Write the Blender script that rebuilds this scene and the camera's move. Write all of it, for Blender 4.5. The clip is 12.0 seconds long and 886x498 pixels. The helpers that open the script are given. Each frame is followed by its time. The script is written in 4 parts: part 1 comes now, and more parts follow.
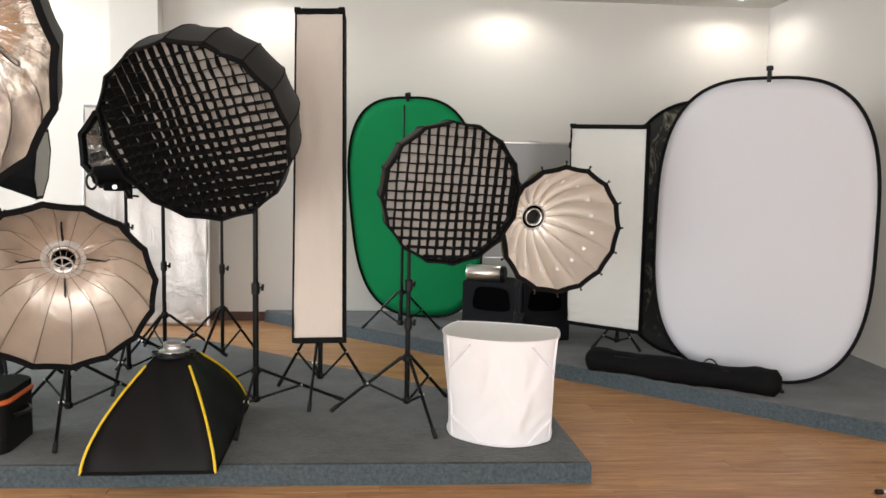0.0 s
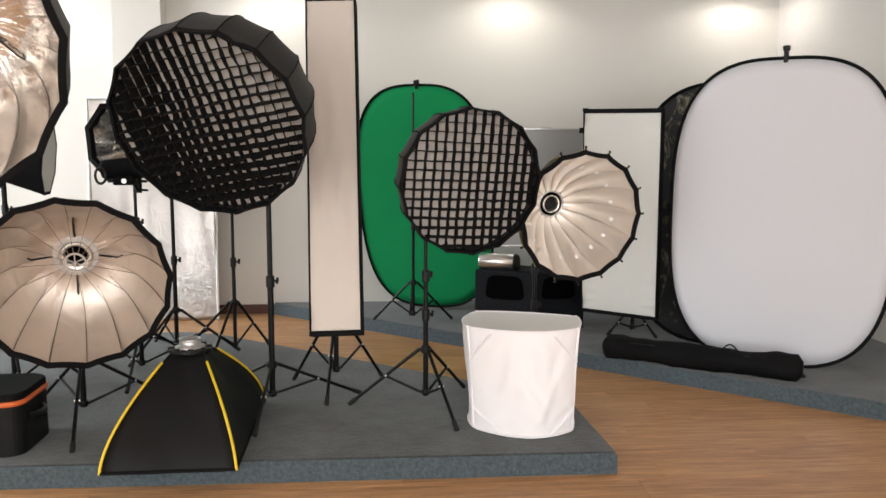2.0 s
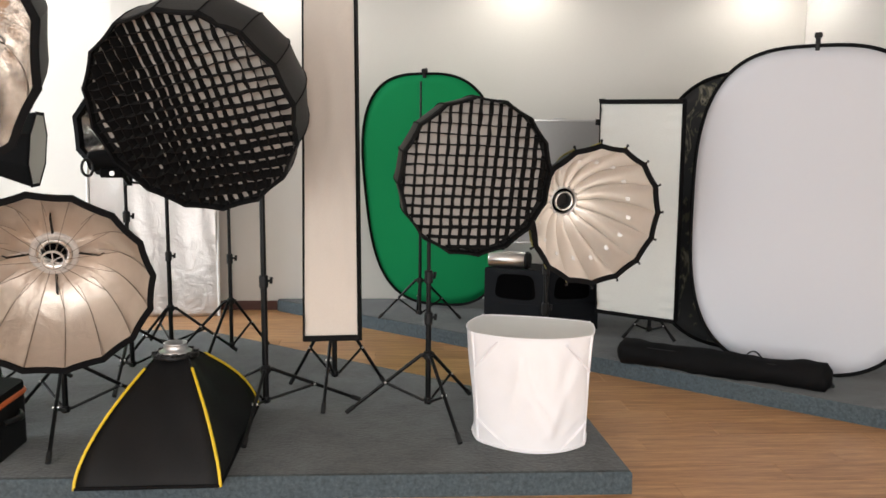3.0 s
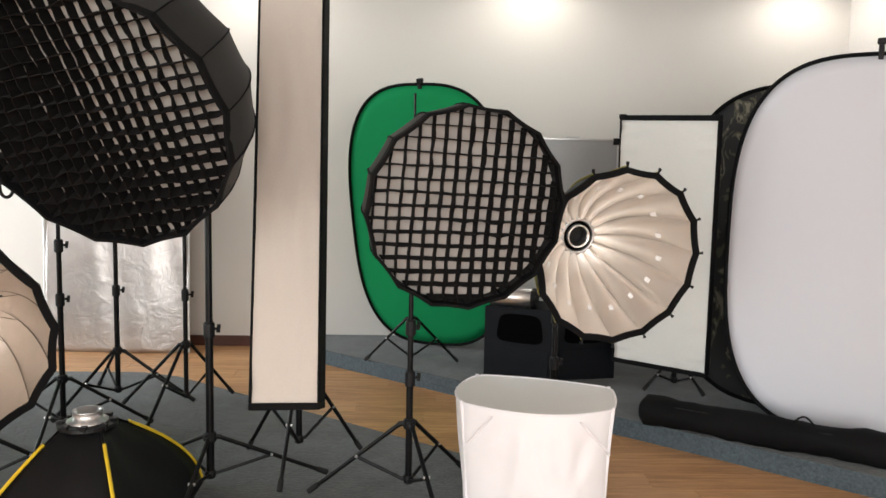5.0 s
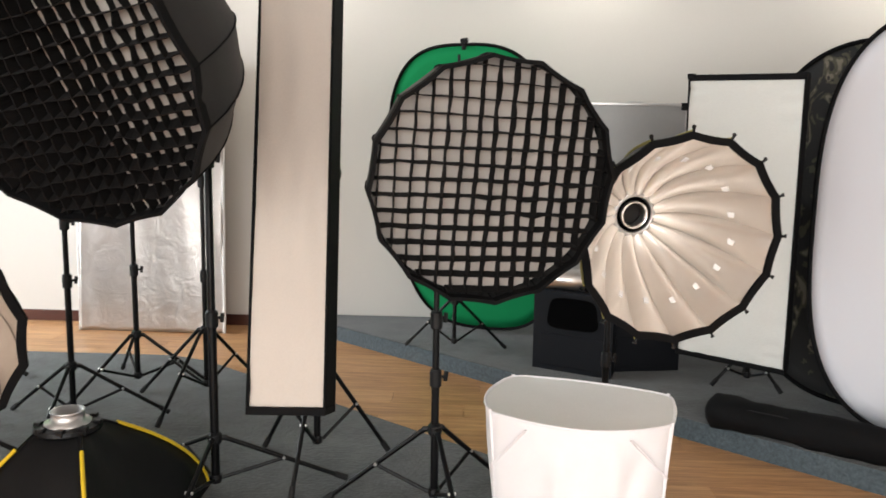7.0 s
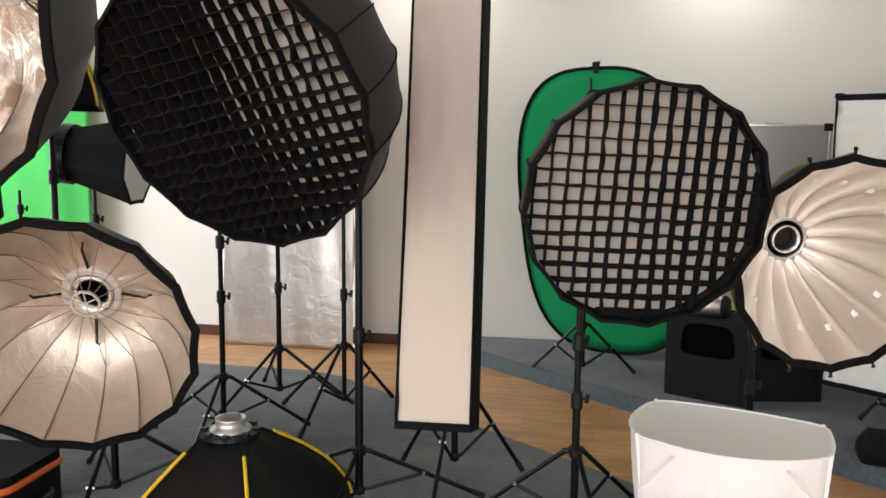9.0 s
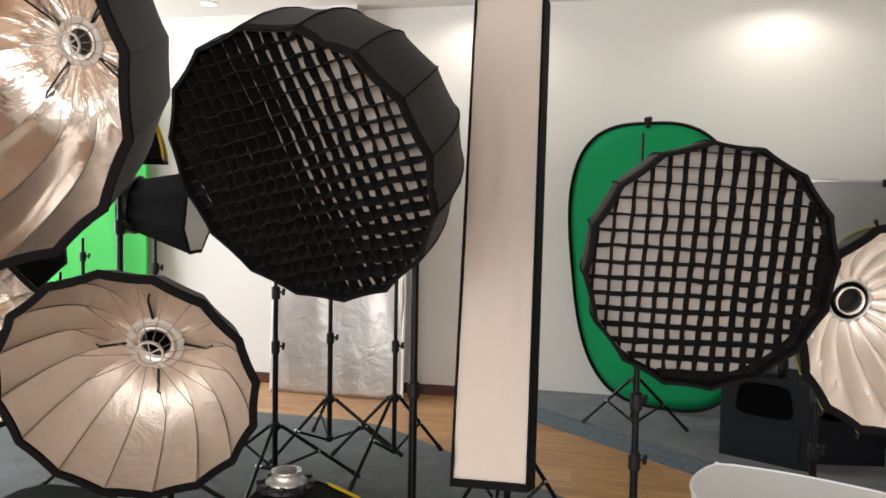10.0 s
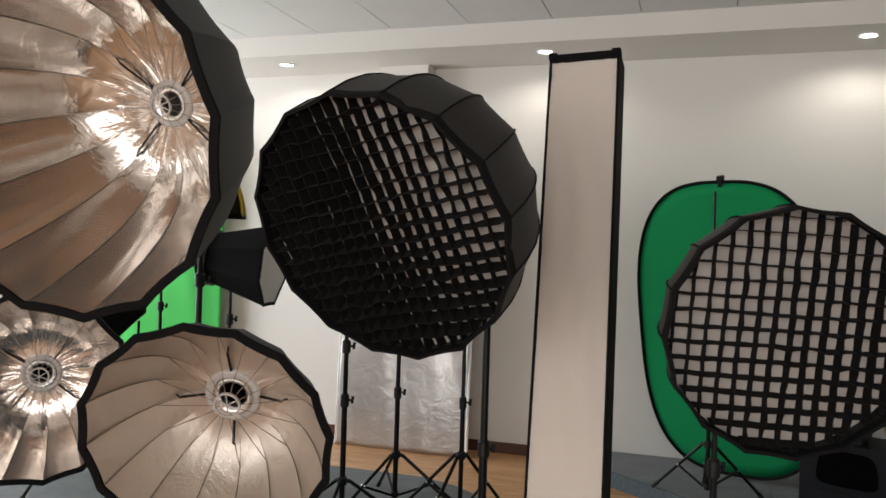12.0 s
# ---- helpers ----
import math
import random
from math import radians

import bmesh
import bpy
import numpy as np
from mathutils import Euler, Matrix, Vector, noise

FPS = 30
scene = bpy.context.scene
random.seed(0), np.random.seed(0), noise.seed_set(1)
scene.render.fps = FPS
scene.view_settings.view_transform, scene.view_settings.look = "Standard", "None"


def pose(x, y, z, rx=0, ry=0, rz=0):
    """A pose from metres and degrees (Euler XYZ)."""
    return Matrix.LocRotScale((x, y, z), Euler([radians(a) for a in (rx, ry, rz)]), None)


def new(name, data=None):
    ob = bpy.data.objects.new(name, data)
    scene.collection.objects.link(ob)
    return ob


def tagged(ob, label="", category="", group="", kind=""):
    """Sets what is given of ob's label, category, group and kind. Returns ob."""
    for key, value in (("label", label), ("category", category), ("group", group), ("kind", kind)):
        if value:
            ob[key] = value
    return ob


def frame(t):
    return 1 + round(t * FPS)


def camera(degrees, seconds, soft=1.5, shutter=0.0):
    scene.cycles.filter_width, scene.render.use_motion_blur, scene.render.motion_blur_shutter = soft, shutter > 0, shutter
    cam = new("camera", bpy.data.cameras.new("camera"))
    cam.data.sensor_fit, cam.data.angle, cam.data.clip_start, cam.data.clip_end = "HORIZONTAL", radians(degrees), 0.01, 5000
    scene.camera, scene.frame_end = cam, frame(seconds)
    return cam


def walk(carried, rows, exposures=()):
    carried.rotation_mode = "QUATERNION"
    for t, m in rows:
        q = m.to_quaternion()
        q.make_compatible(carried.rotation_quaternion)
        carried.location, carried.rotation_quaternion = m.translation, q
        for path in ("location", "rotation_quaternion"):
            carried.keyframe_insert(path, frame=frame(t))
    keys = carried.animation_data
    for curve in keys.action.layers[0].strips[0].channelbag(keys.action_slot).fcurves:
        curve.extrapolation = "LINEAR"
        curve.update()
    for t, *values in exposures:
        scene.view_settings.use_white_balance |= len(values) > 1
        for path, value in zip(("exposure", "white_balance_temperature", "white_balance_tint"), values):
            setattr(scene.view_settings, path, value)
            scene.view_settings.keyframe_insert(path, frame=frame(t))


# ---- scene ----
cam = camera(58.2, 12.0, soft=1.55, shutter=0.3)
METRES, EYE, TILT, LEAN, TURN = 2.0, 1.482, 0.0, 0.0, -4.1
ROWS = [
    (0.0, 0.0, 0.0, 0.0, 0.12, -5.89, -1.19),
    (0.5, -0.0011, 0.0009, -0.0005, 0.38, -6.25, -1.25),
    (1.0, -0.0049, 0.0032, -0.0004, 0.77, -6.31, -1.27),
    (1.5, -0.0153, 0.0159, -0.0012, 0.78, -6.46, -1.13),
    (2.0, -0.0442, 0.0355, -0.0018, 0.05, -6.72, -0.16),
    (2.5, -0.0521, 0.0835, -0.0064, 0.12, -7.18, 0.36),
    (3.0, -0.0171, 0.175, 0.0027, 1.2, -7.36, -0.48),
    (5.0, 0.0223, 0.5542, 0.0079, 1.97, -6.02, -1.19),
    (5.5, 0.0207, 0.6061, 0.0094, 1.56, -6.22, -1.01),
    (6.0, -0.0063, 0.6719, 0.0086, 1.46, -6.16, 0.31),
    (6.5, 0.0283, 0.7388, 0.006, 3.37, -6.62, 0.53),
    (7.0, 0.0764, 0.784, -0.0008, 6.72, -8.08, -0.88),
    (7.5, 0.0706, 0.7851, -0.0061, 9.94, -9.21, -0.74),
    (9.5, 0.0103, 0.734, 0.0081, 16.0, -4.97, -0.76),
    (10.0, 0.0007, 0.7295, 0.0165, 17.76, -3.21, -1.02),
    (10.5, -0.0059, 0.7245, 0.0208, 19.68, -1.43, -1.26),
    (11.0, -0.0089, 0.7155, 0.0306, 21.22, -0.62, -1.24),
    (11.5, -0.0182, 0.7186, 0.0231, 21.17, -0.32, -1.67),
    (12.0, -0.0159, 0.7096, 0.0268, 22.17, 0.46, -1.77),
]
walk(cam, [(t, pose(0, 0, EYE, TILT, LEAN, TURN) @ pose(METRES * x, METRES * y, METRES * z, 90 + pitch, roll, yaw)) for t, x, y, z, yaw, pitch, roll in ROWS],
     [(0.0, -0.2), (5.0, -0.15), (7.5, 0.0), (9.5, -0.2), (10.0, -0.23), (10.5, -0.4), (11.0, -0.4), (11.5, -0.41), (12.0, -0.74)])

# ---- world, large lights, exposure ----
world = bpy.data.worlds.new("world")
scene.world = world
world.use_nodes = True
wn = world.node_tree.nodes
sky = wn.new("ShaderNodeTexSky")
sky.sky_type = "NISHITA"
sky.sun_disc = False
sky.sun_elevation = radians(48)
sky.sun_rotation = radians(-70)
world.node_tree.links.new(sky.outputs[0], wn["Background"].inputs[0])
wn["Background"].inputs[1].default_value = 0.12

# plan, in metres
PLAT = 0.105
WALL_Y, WALL_R, WALL_L, WALL_F = 7.53, 3.61, -6.2, -3.4
CEIL, SOFFIT, BEAM_Y = 3.2, 3.045, 6.88
PIL_X0, PIL_X1, PIL_Y = -2.46, -2.04, 7.36


def area_lamp(name, m, sx, sy, power, colour):
    d = bpy.data.lights.new(name, "AREA")
    d.shape, d.size, d.size_y, d.energy, d.color = "RECTANGLE", sx, sy, power, colour
    ob = new(name, d)
    ob.matrix_world = m
    return ob


area_lamp("window_daylight", pose(WALL_L + 0.02, 5.3, 1.75, 0, -90, 0), 1.9, 3.8, 375, (0.90, 0.95, 1.0))
area_lamp("window_daylight", pose(-1.2, WALL_F + 0.02, 1.62, 90, 0, 0), 8.7, 2.5, 530, (1.0, 0.98, 0.955))


# ---- materials ----
def mat(name, colour, rough=0.8, metal=0.0, vary=0.12, big=1.5, fine=60.0, bump=0.15, stretch=(1, 1, 1), sheen=0.0,
        spec=0.5, dist=0.002, detail=4.0, rand=0.0, trans=0.0):
    m = bpy.data.materials.new(name)
    m.use_nodes = True
    nt = m.node_tree
    n, l = nt.nodes, nt.links
    b = n["Principled BSDF"]
    b.inputs["Roughness"].default_value = rough
    b.inputs["Metallic"].default_value = metal
    b.inputs["Specular IOR Level"].default_value = spec
    b.inputs["Sheen Weight"].default_value = sheen
    tc = n.new("ShaderNodeTexCoord")
    mp = n.new("ShaderNodeMapping")
    mp.inputs["Scale"].default_value = stretch
    l.new(tc.outputs["Object"], mp.inputs[0])
    n1 = n.new("ShaderNodeTexNoise")
    n1.inputs["Scale"].default_value = big
    n1.inputs["Detail"].default_value = detail
    n2 = n.new("ShaderNodeTexNoise")
    n2.inputs["Scale"].default_value = fine
    n2.inputs["Detail"].default_value = 3
    l.new(mp.outputs[0], n1.inputs["Vector"])
    l.new(mp.outputs[0], n2.inputs["Vector"])
    mix = n.new("ShaderNodeMath")
    mix.operation = "MULTIPLY_ADD"
    l.new(n1.outputs[0], mix.inputs[0])
    mix.inputs[1].default_value = 0.6
    mul = n.new("ShaderNodeMath")
    mul.operation = "MULTIPLY"
    l.new(n2.outputs[0], mul.inputs[0])
    mul.inputs[1].default_value = 0.4
    l.new(mul.outputs[0], mix.inputs[2])
    src = mix.outputs[0]
    if rand:
        oi = n.new("ShaderNodeObjectInfo")
        ra = n.new("ShaderNodeMath")
        ra.operation = "MULTIPLY_ADD"
        l.new(oi.outputs["Random"], ra.inputs[0])
        ra.inputs[1].default_value = rand
        l.new(src, ra.inputs[2])
        src = ra.outputs[0]
    ramp = n.new("ShaderNodeValToRGB")
    e = ramp.color_ramp.elements
    e[0].position, e[1].position = 0.3, 0.72
    e[0].color = (*[c * (1 - vary) for c in colour], 1)
    e[1].color = (*[min(1, c * (1 + vary)) for c in colour], 1)
    l.new(src, ramp.inputs[0])
    l.new(ramp.outputs[0], b.inputs["Base Color"])
    if bump:
        bp = n.new("ShaderNodeBump")
        bp.inputs["Strength"].default_value = bump
        bp.inputs["Distance"].default_value = dist
        l.new(mix.outputs[0], bp.inputs["Height"])
        l.new(bp.outputs[0], b.inputs["Normal"])
    if trans:
        tr = n.new("ShaderNodeBsdfTranslucent")
        l.new(ramp.outputs[0], tr.inputs[0])
        ms = n.new("ShaderNodeMixShader")
        ms.inputs[0].default_value = trans
        l.new(b.outputs[0], ms.inputs[1])
        l.new(tr.outputs[0], ms.inputs[2])
        l.new(ms.outputs[0], n["Material Output"].inputs[0])
    return m


def wood_mat(name, dark, light, rough):
    m = bpy.data.materials.new(name)
    m.use_nodes = True
    nt = m.node_tree
    n, l = nt.nodes, nt.links
    b = n["Principled BSDF"]
    tc = n.new("ShaderNodeTexCoord")
    oi = n.new("ShaderNodeObjectInfo")
    mul = n.new("ShaderNodeVectorMath")
    mul.operation = "SCALE"
    mul.inputs[0].default_value = (37.0, 19.0, 5.0)
    l.new(oi.outputs["Random"], mul.inputs["Scale"])
    add = n.new("ShaderNodeVectorMath")
    l.new(tc.outputs["Object"], add.inputs[0])
    l.new(mul.outputs[0], add.inputs[1])
    mp = n.new("ShaderNodeMapping")
    mp.inputs["Scale"].default_value = (1.1, 16, 16)
    l.new(add.outputs[0], mp.inputs[0])
    g = n.new("ShaderNodeTexNoise")
    g.inputs["Scale"].default_value = 2.4
    g.inputs["Detail"].default_value = 8
    g.inputs["Roughness"].default_value = 0.62
    g.inputs["Distortion"].default_value = 0.6
    l.new(mp.outputs[0], g.inputs["Vector"])
    f = n.new("ShaderNodeTexNoise")
    f.inputs["Scale"].default_value = 14
    f.inputs["Detail"].default_value = 3
    l.new(mp.outputs[0], f.inputs["Vector"])
    ma = n.new("ShaderNodeMath")
    ma.operation = "MULTIPLY_ADD"
    l.new(f.outputs[0], ma.inputs[0])
    ma.inputs[1].default_value = 0.3
    l.new(g.outputs[0], ma.inputs[2])
    mb = n.new("ShaderNodeMath")
    mb.operation = "MULTIPLY_ADD"
    l.new(oi.outputs["Random"], mb.inputs[0])
    mb.inputs[1].default_value = 0.1
    l.new(ma.outputs[0], mb.inputs[2])
    ramp = n.new("ShaderNodeValToRGB")
    e = ramp.color_ramp.elements
    e[0].position, e[1].position = 0.42, 0.9
    e[0].color, e[1].color = (*dark, 1), (*light, 1)
    l.new(mb.outputs[0], ramp.inputs[0])
    l.new(ramp.outputs[0], b.inputs["Base Color"])
    rr = n.new("ShaderNodeMath")
    rr.operation = "MULTIPLY_ADD"
    l.new(g.outputs[0], rr.inputs[0])
    rr.inputs[1].default_value, rr.inputs[2].default_value = 0.2, rough - 0.1
    l.new(rr.outputs[0], b.inputs["Roughness"])
    bp = n.new("ShaderNodeBump")
    bp.inputs["Strength"].default_value, bp.inputs["Distance"].default_value = 0.12, 0.001
    l.new(ma.outputs[0], bp.inputs["Height"])
    l.new(bp.outputs[0], b.inputs["Normal"])
    return m


def foil_mat(name, colour, rough, crease, fine, strength, metal=0.9, dist=0.006, hub=0.0, weave=0.12):
    """Reflective lining: a metallised cloth with creases and a fine weave."""
    m = bpy.data.materials.new(name)
    m.use_nodes = True
    nt = m.node_tree
    n, l = nt.nodes, nt.links
    b = n["Principled BSDF"]
    b.inputs["Metallic"].default_value = metal
    tc = n.new("ShaderNodeTexCoord")
    a = n.new("ShaderNodeTexNoise")
    a.inputs["Scale"].default_value, a.inputs["Detail"].default_value, a.inputs["Distortion"].default_value = crease, 5, 1.2
    if hub:
        # creases run round the bowl, pulled between the ribs
        sp = n.new("ShaderNodeSeparateXYZ")
        l.new(tc.outputs["Object"], sp.inputs[0])
        at = n.new("ShaderNodeMath")
        at.operation = "ARCTAN2"
        l.new(sp.outputs[1], at.inputs[0])
        l.new(sp.outputs[0], at.inputs[1])
        ph = n.new("ShaderNodeMath")
        ph.operation = "MULTIPLY"
        l.new(at.outputs[0], ph.inputs[0])
        ph.inputs[1].default_value = 0.22
        rad = n.new("ShaderNodeVectorMath")
        rad.operation = "LENGTH"
        l.new(tc.outputs["Object"], rad.inputs[0])
        cb = n.new("ShaderNodeCombineXYZ")
        l.new(ph.outputs[0], cb.inputs[0])
        l.new(sp.outputs[2], cb.inputs[1])
        l.new(rad.outputs["Value"], cb.inputs[2])
        l.new(cb.outputs[0], a.inputs["Vector"])
    else:
        l.new(tc.outputs["Object"], a.inputs["Vector"])
    w = n.new("ShaderNodeTexNoise")
    w.inputs["Scale"].default_value, w.inputs["Detail"].default_value = fine, 2
    l.new(tc.outputs["Object"], w.inputs["Vector"])
    h = n.new("ShaderNodeMath")
    h.operation = "MULTIPLY_ADD"
    l.new(w.outputs[0], h.inputs[0])
    h.inputs[1].default_value = weave
    l.new(a.outputs[0], h.inputs[2])
    height = h.outputs[0]
    if hub:
        # creases gather round the hub and fade towards the rim
        fl = n.new("ShaderNodeVectorMath")
        fl.operation = "MULTIPLY"
        fl.inputs[1].default_value = (1, 1, 0)
        l.new(tc.outputs["Object"], fl.inputs[0])
        ln = n.new("ShaderNodeVectorMath")
        ln.operation = "LENGTH"
        l.new(fl.outputs[0], ln.inputs[0])
        mr = n.new("ShaderNodeMapRange")
        mr.inputs["From Min"].default_value, mr.inputs["From Max"].default_value = hub * 0.5, hub
        mr.inputs["To Min"].default_value, mr.inputs["To Max"].default_value = 1.0, 0.0
        l.new(ln.outputs["Value"], mr.inputs["Value"])
        hm = n.new("ShaderNodeMath")
        hm.operation = "MULTIPLY"
        l.new(h.outputs[0], hm.inputs[0])
        l.new(mr.outputs[0], hm.inputs[1])
        height = hm.outputs[0]
    ramp = n.new("ShaderNodeValToRGB")
    e = ramp.color_ramp.elements
    e[0].position, e[1].position = 0.3, 0.75
    e[0].color, e[1].color = (*[c * 0.94 for c in colour], 1), (*[min(1, c * 1.03) for c in colour], 1)
    l.new(h.outputs[0], ramp.inputs[0])
    l.new(ramp.outputs[0], b.inputs["Base Color"])
    r = n.new("ShaderNodeMath")
    r.operation = "MULTIPLY_ADD"
    l.new(a.outputs[0], r.inputs[0])
    r.inputs[1].default_value, r.inputs[2].default_value = 0.06, rough - 0.03
    l.new(r.outputs[0], b.inputs["Roughness"])
    bp = n.new("ShaderNodeBump")
    bp.inputs["Strength"].default_value, bp.inputs["Distance"].default_value = strength, dist
    l.new(height, bp.inputs["Height"])
    l.new(bp.outputs[0], b.inputs["Normal"])
    return m


def camo_mat(name):
    m = bpy.data.materials.new(name)
    m.use_nodes = True
    n, l = m.node_tree.nodes, m.node_tree.links
    b = n["Principled BSDF"]
    b.inputs["Roughness"].default_value = 0.85
    tc = n.new("ShaderNodeTexCoord")
    mp = n.new("ShaderNodeMapping")
    mp.inputs["Scale"].default_value = (9, 9, 5)
    l.new(tc.outputs["Object"], mp.inputs[0])
    a = n.new("ShaderNodeTexNoise")
    a.inputs["Scale"].default_value, a.inputs["Detail"].default_value, a.inputs["Distortion"].default_value = 1.0, 3, 1.5
    l.new(mp.outputs[0], a.inputs["Vector"])
    ramp = n.new("ShaderNodeValToRGB")
    ramp.color_ramp.interpolation = "CONSTANT"
    e = ramp.color_ramp.elements
    e[0].position, e[0].color = 0.0, (0.018, 0.018, 0.018, 1)
    e[1].position, e[1].color = 0.56, (0.07, 0.065, 0.045, 1)
    e2 = e.new(0.62)
    e2.color = (0.17, 0.15, 0.115, 1)
    e3 = e.new(0.67)
    e3.color = (0.03, 0.028, 0.025, 1)
    l.new(a.outputs[0], ramp.inputs[0])
    l.new(ramp.outputs[0], b.inputs["Base Color"])
    return m


def emit_mat(name, colour, strength):
    m = bpy.data.materials.new(name)
    m.use_nodes = True
    b = m.node_tree.nodes["Principled BSDF"]
    b.inputs["Base Color"].default_value = (*colour, 1)
    b.inputs["Emission Color"].default_value = (*colour, 1)
    b.inputs["Emission Strength"].default_value = strength
    return m


def glass_mat(name):
    m = bpy.data.materials.new(name)
    m.use_nodes = True
    b = m.node_tree.nodes["Principled BSDF"]
    b.inputs["Transmission Weight"].default_value = 1
    b.inputs["Roughness"].default_value = 0.02
    b.inputs["IOR"].default_value = 1.1
    return m


M_WALL = mat("wall_paint", (0.665, 0.638, 0.598), 0.75, vary=0.025, big=0.7, fine=90, bump=0.08, dist=0.001)
M_CEIL = mat("ceiling_board", (0.645, 0.64, 0.625), 0.85, vary=0.03, big=2, fine=150, bump=0.2, dist=0.001)
M_GAP = mat("ceiling_gap", (0.25, 0.25, 0.25), 0.9, vary=0.05)
M_BASE = mat("baseboard_wood", (0.075, 0.022, 0.014), 0.4, vary=0.25, big=4, fine=60, stretch=(0.3, 4, 4))
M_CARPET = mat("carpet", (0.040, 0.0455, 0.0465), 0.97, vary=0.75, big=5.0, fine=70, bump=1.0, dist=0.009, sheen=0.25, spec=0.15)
# Same carpet; brighter, bluer light on the upright sides is put into this colour.
M_CARPET_LIT_EDGE = mat("carpet_lit_edge", (0.070, 0.0915, 0.105), 0.97, vary=0.4, big=55, fine=95, bump=1.0, dist=0.008, sheen=0.25, spec=0.15)
M_WOOD = wood_mat("floor_wood", (0.225, 0.094, 0.033), (0.60, 0.34, 0.16), 0.42)
M_UNDER = mat("underfloor", (0.12, 0.06, 0.03), 0.8, vary=0.1)
M_BLACK = mat("black_nylon", (0.0045, 0.0045, 0.005), 0.8, vary=0.35, big=5, fine=220, bump=0.3, dist=0.003, spec=0.13)
M_NYLON = mat("charcoal_nylon", (0.0095, 0.0095, 0.0095), 0.62, vary=0.35, big=4, fine=180, bump=0.4, dist=0.004, sheen=0.04, spec=0.3)
M_SATIN = mat("black_satin_nylon", (0.0055, 0.0055, 0.006), 0.6, vary=0.35, big=4, fine=180, bump=0.4, dist=0.004, spec=0.2)
M_GRID = mat("grid_cloth", (0.0045, 0.0038, 0.0038), 0.85, vary=0.3, big=9, fine=200, bump=0.2, spec=0.14, sheen=0.015)
M_METAL = mat("black_metal", (0.003, 0.003, 0.0034), 0.36, vary=0.2, big=8, fine=120, bump=0.05, spec=0.2)
M_PLASTIC = mat("black_plastic", (0.005, 0.005, 0.0055), 0.45, vary=0.2, big=8, fine=150, bump=0.1, spec=0.28)
M_RUBBER = mat("rubber", (0.006, 0.006, 0.006), 0.8, vary=0.2)
M_DIFF = mat("diffuser_cloth", (0.575, 0.52, 0.47), 0.85, vary=0.05, big=2.5, fine=160, bump=0.35, dist=0.006, sheen=0.2, spec=0.3)
M_DIFF_G = mat("gridded_diffuser_cloth", (0.50, 0.452, 0.41), 0.85, vary=0.05, big=2.5, fine=160, bump=0.35, dist=0.006, sheen=0.1, spec=0.3)
M_DIFF_W = mat("diffuser_white", (0.62, 0.625, 0.595), 0.75, vary=0.04, big=2.2, fine=90, bump=0.35, dist=0.008, spec=0.4)
M_SCREEN_W = mat("white_backdrop_cloth", (0.60, 0.605, 0.645), 0.85, vary=0.02, big=0.8, fine=200, bump=0.12, dist=0.003, spec=0.2)
M_GREEN = mat("green_cloth", (0.005, 0.245, 0.08), 0.85, vary=0.06, big=1.5, fine=200, bump=0.2, dist=0.004, spec=0.2)
M_GREEN2 = mat("lime_green_cloth", (0.05, 0.33, 0.07), 0.85, vary=0.06, big=1.5, fine=120, bump=0.3, dist=0.01, spec=0.2)
M_TENT = mat("tent_cloth", (0.95, 0.935, 0.96), 0.8, vary=0.02, big=9, fine=220, bump=0.25, dist=0.006, sheen=0.2, spec=0.3, trans=0.12)
# Opaque; darkness seen through the translucent top is put into the greyer colour.
M_TENT_TOP = mat("tent_top_greyed_cloth", (0.86, 0.86, 0.845), 0.6, vary=0.03, big=3, fine=120, bump=0.25, dist=0.01)
M_FOIL_A = foil_mat("gold_silver_lining", (0.59, 0.545, 0.505), 0.15, 15.0, 60, 1.0, metal=0.9, dist=0.0075, hub=0.6)
M_FOIL_B = foil_mat("champagne_lining", (0.59, 0.525, 0.465), 0.3, 10.0, 260, 1.0, metal=0.88, dist=0.0065, hub=0.8, weave=0.3)
M_FOIL_G = foil_mat("rosy_silver_lining", (0.73, 0.665, 0.615), 0.17, 15.0, 60, 1.0, metal=0.92, dist=0.007, hub=0.5)
M_FOIL_C = foil_mat("silver_crinkle", (0.74, 0.685, 0.635), 0.26, 16.0, 140, 1.0)
M_FOIL_D = foil_mat("pale_pleated_lining", (0.85, 0.81, 0.765), 0.38, 3.5, 140, 0.5, metal=0.85)
M_FOIL_E = foil_mat("silver_panel", (0.52, 0.495, 0.48), 0.33, 8.0, 70, 0.6, dist=0.009)
M_FOIL_F = foil_mat("crumpled_silver", (0.8, 0.8, 0.78), 0.12, 9.0, 40, 1.0, metal=0.95, dist=0.014)
M_CHROME = mat("chrome", (0.78, 0.77, 0.76), 0.3, metal=1.0, vary=0.06, bump=0.05)
M_STEEL = mat("steel_wire", (0.27, 0.235, 0.2), 0.45, metal=0.85, vary=0.1, bump=0)
M_CLEAR = mat("clear_ring", (0.5, 0.46, 0.43), 0.3, vary=0.25, big=30, fine=160, bump=0.5, spec=0.7)
M_YELLOW = mat("yellow_piping", (0.72, 0.50, 0.02), 0.55, vary=0.12, big=20, fine=200, bump=0.2)
M_OLIVE = mat("dull_yellow_piping", (0.33, 0.28, 0.06), 0.6, vary=0.2, big=20, fine=200, bump=0.2)
M_ORANGE = mat("orange_piping", (0.62, 0.13, 0.03), 0.55, vary=0.1, bump=0.2)
M_SPEAKER = mat("speaker_cabinet", (0.0055, 0.0065, 0.009), 0.7, vary=0.2, big=6, fine=160, bump=0.4, spec=0.18)
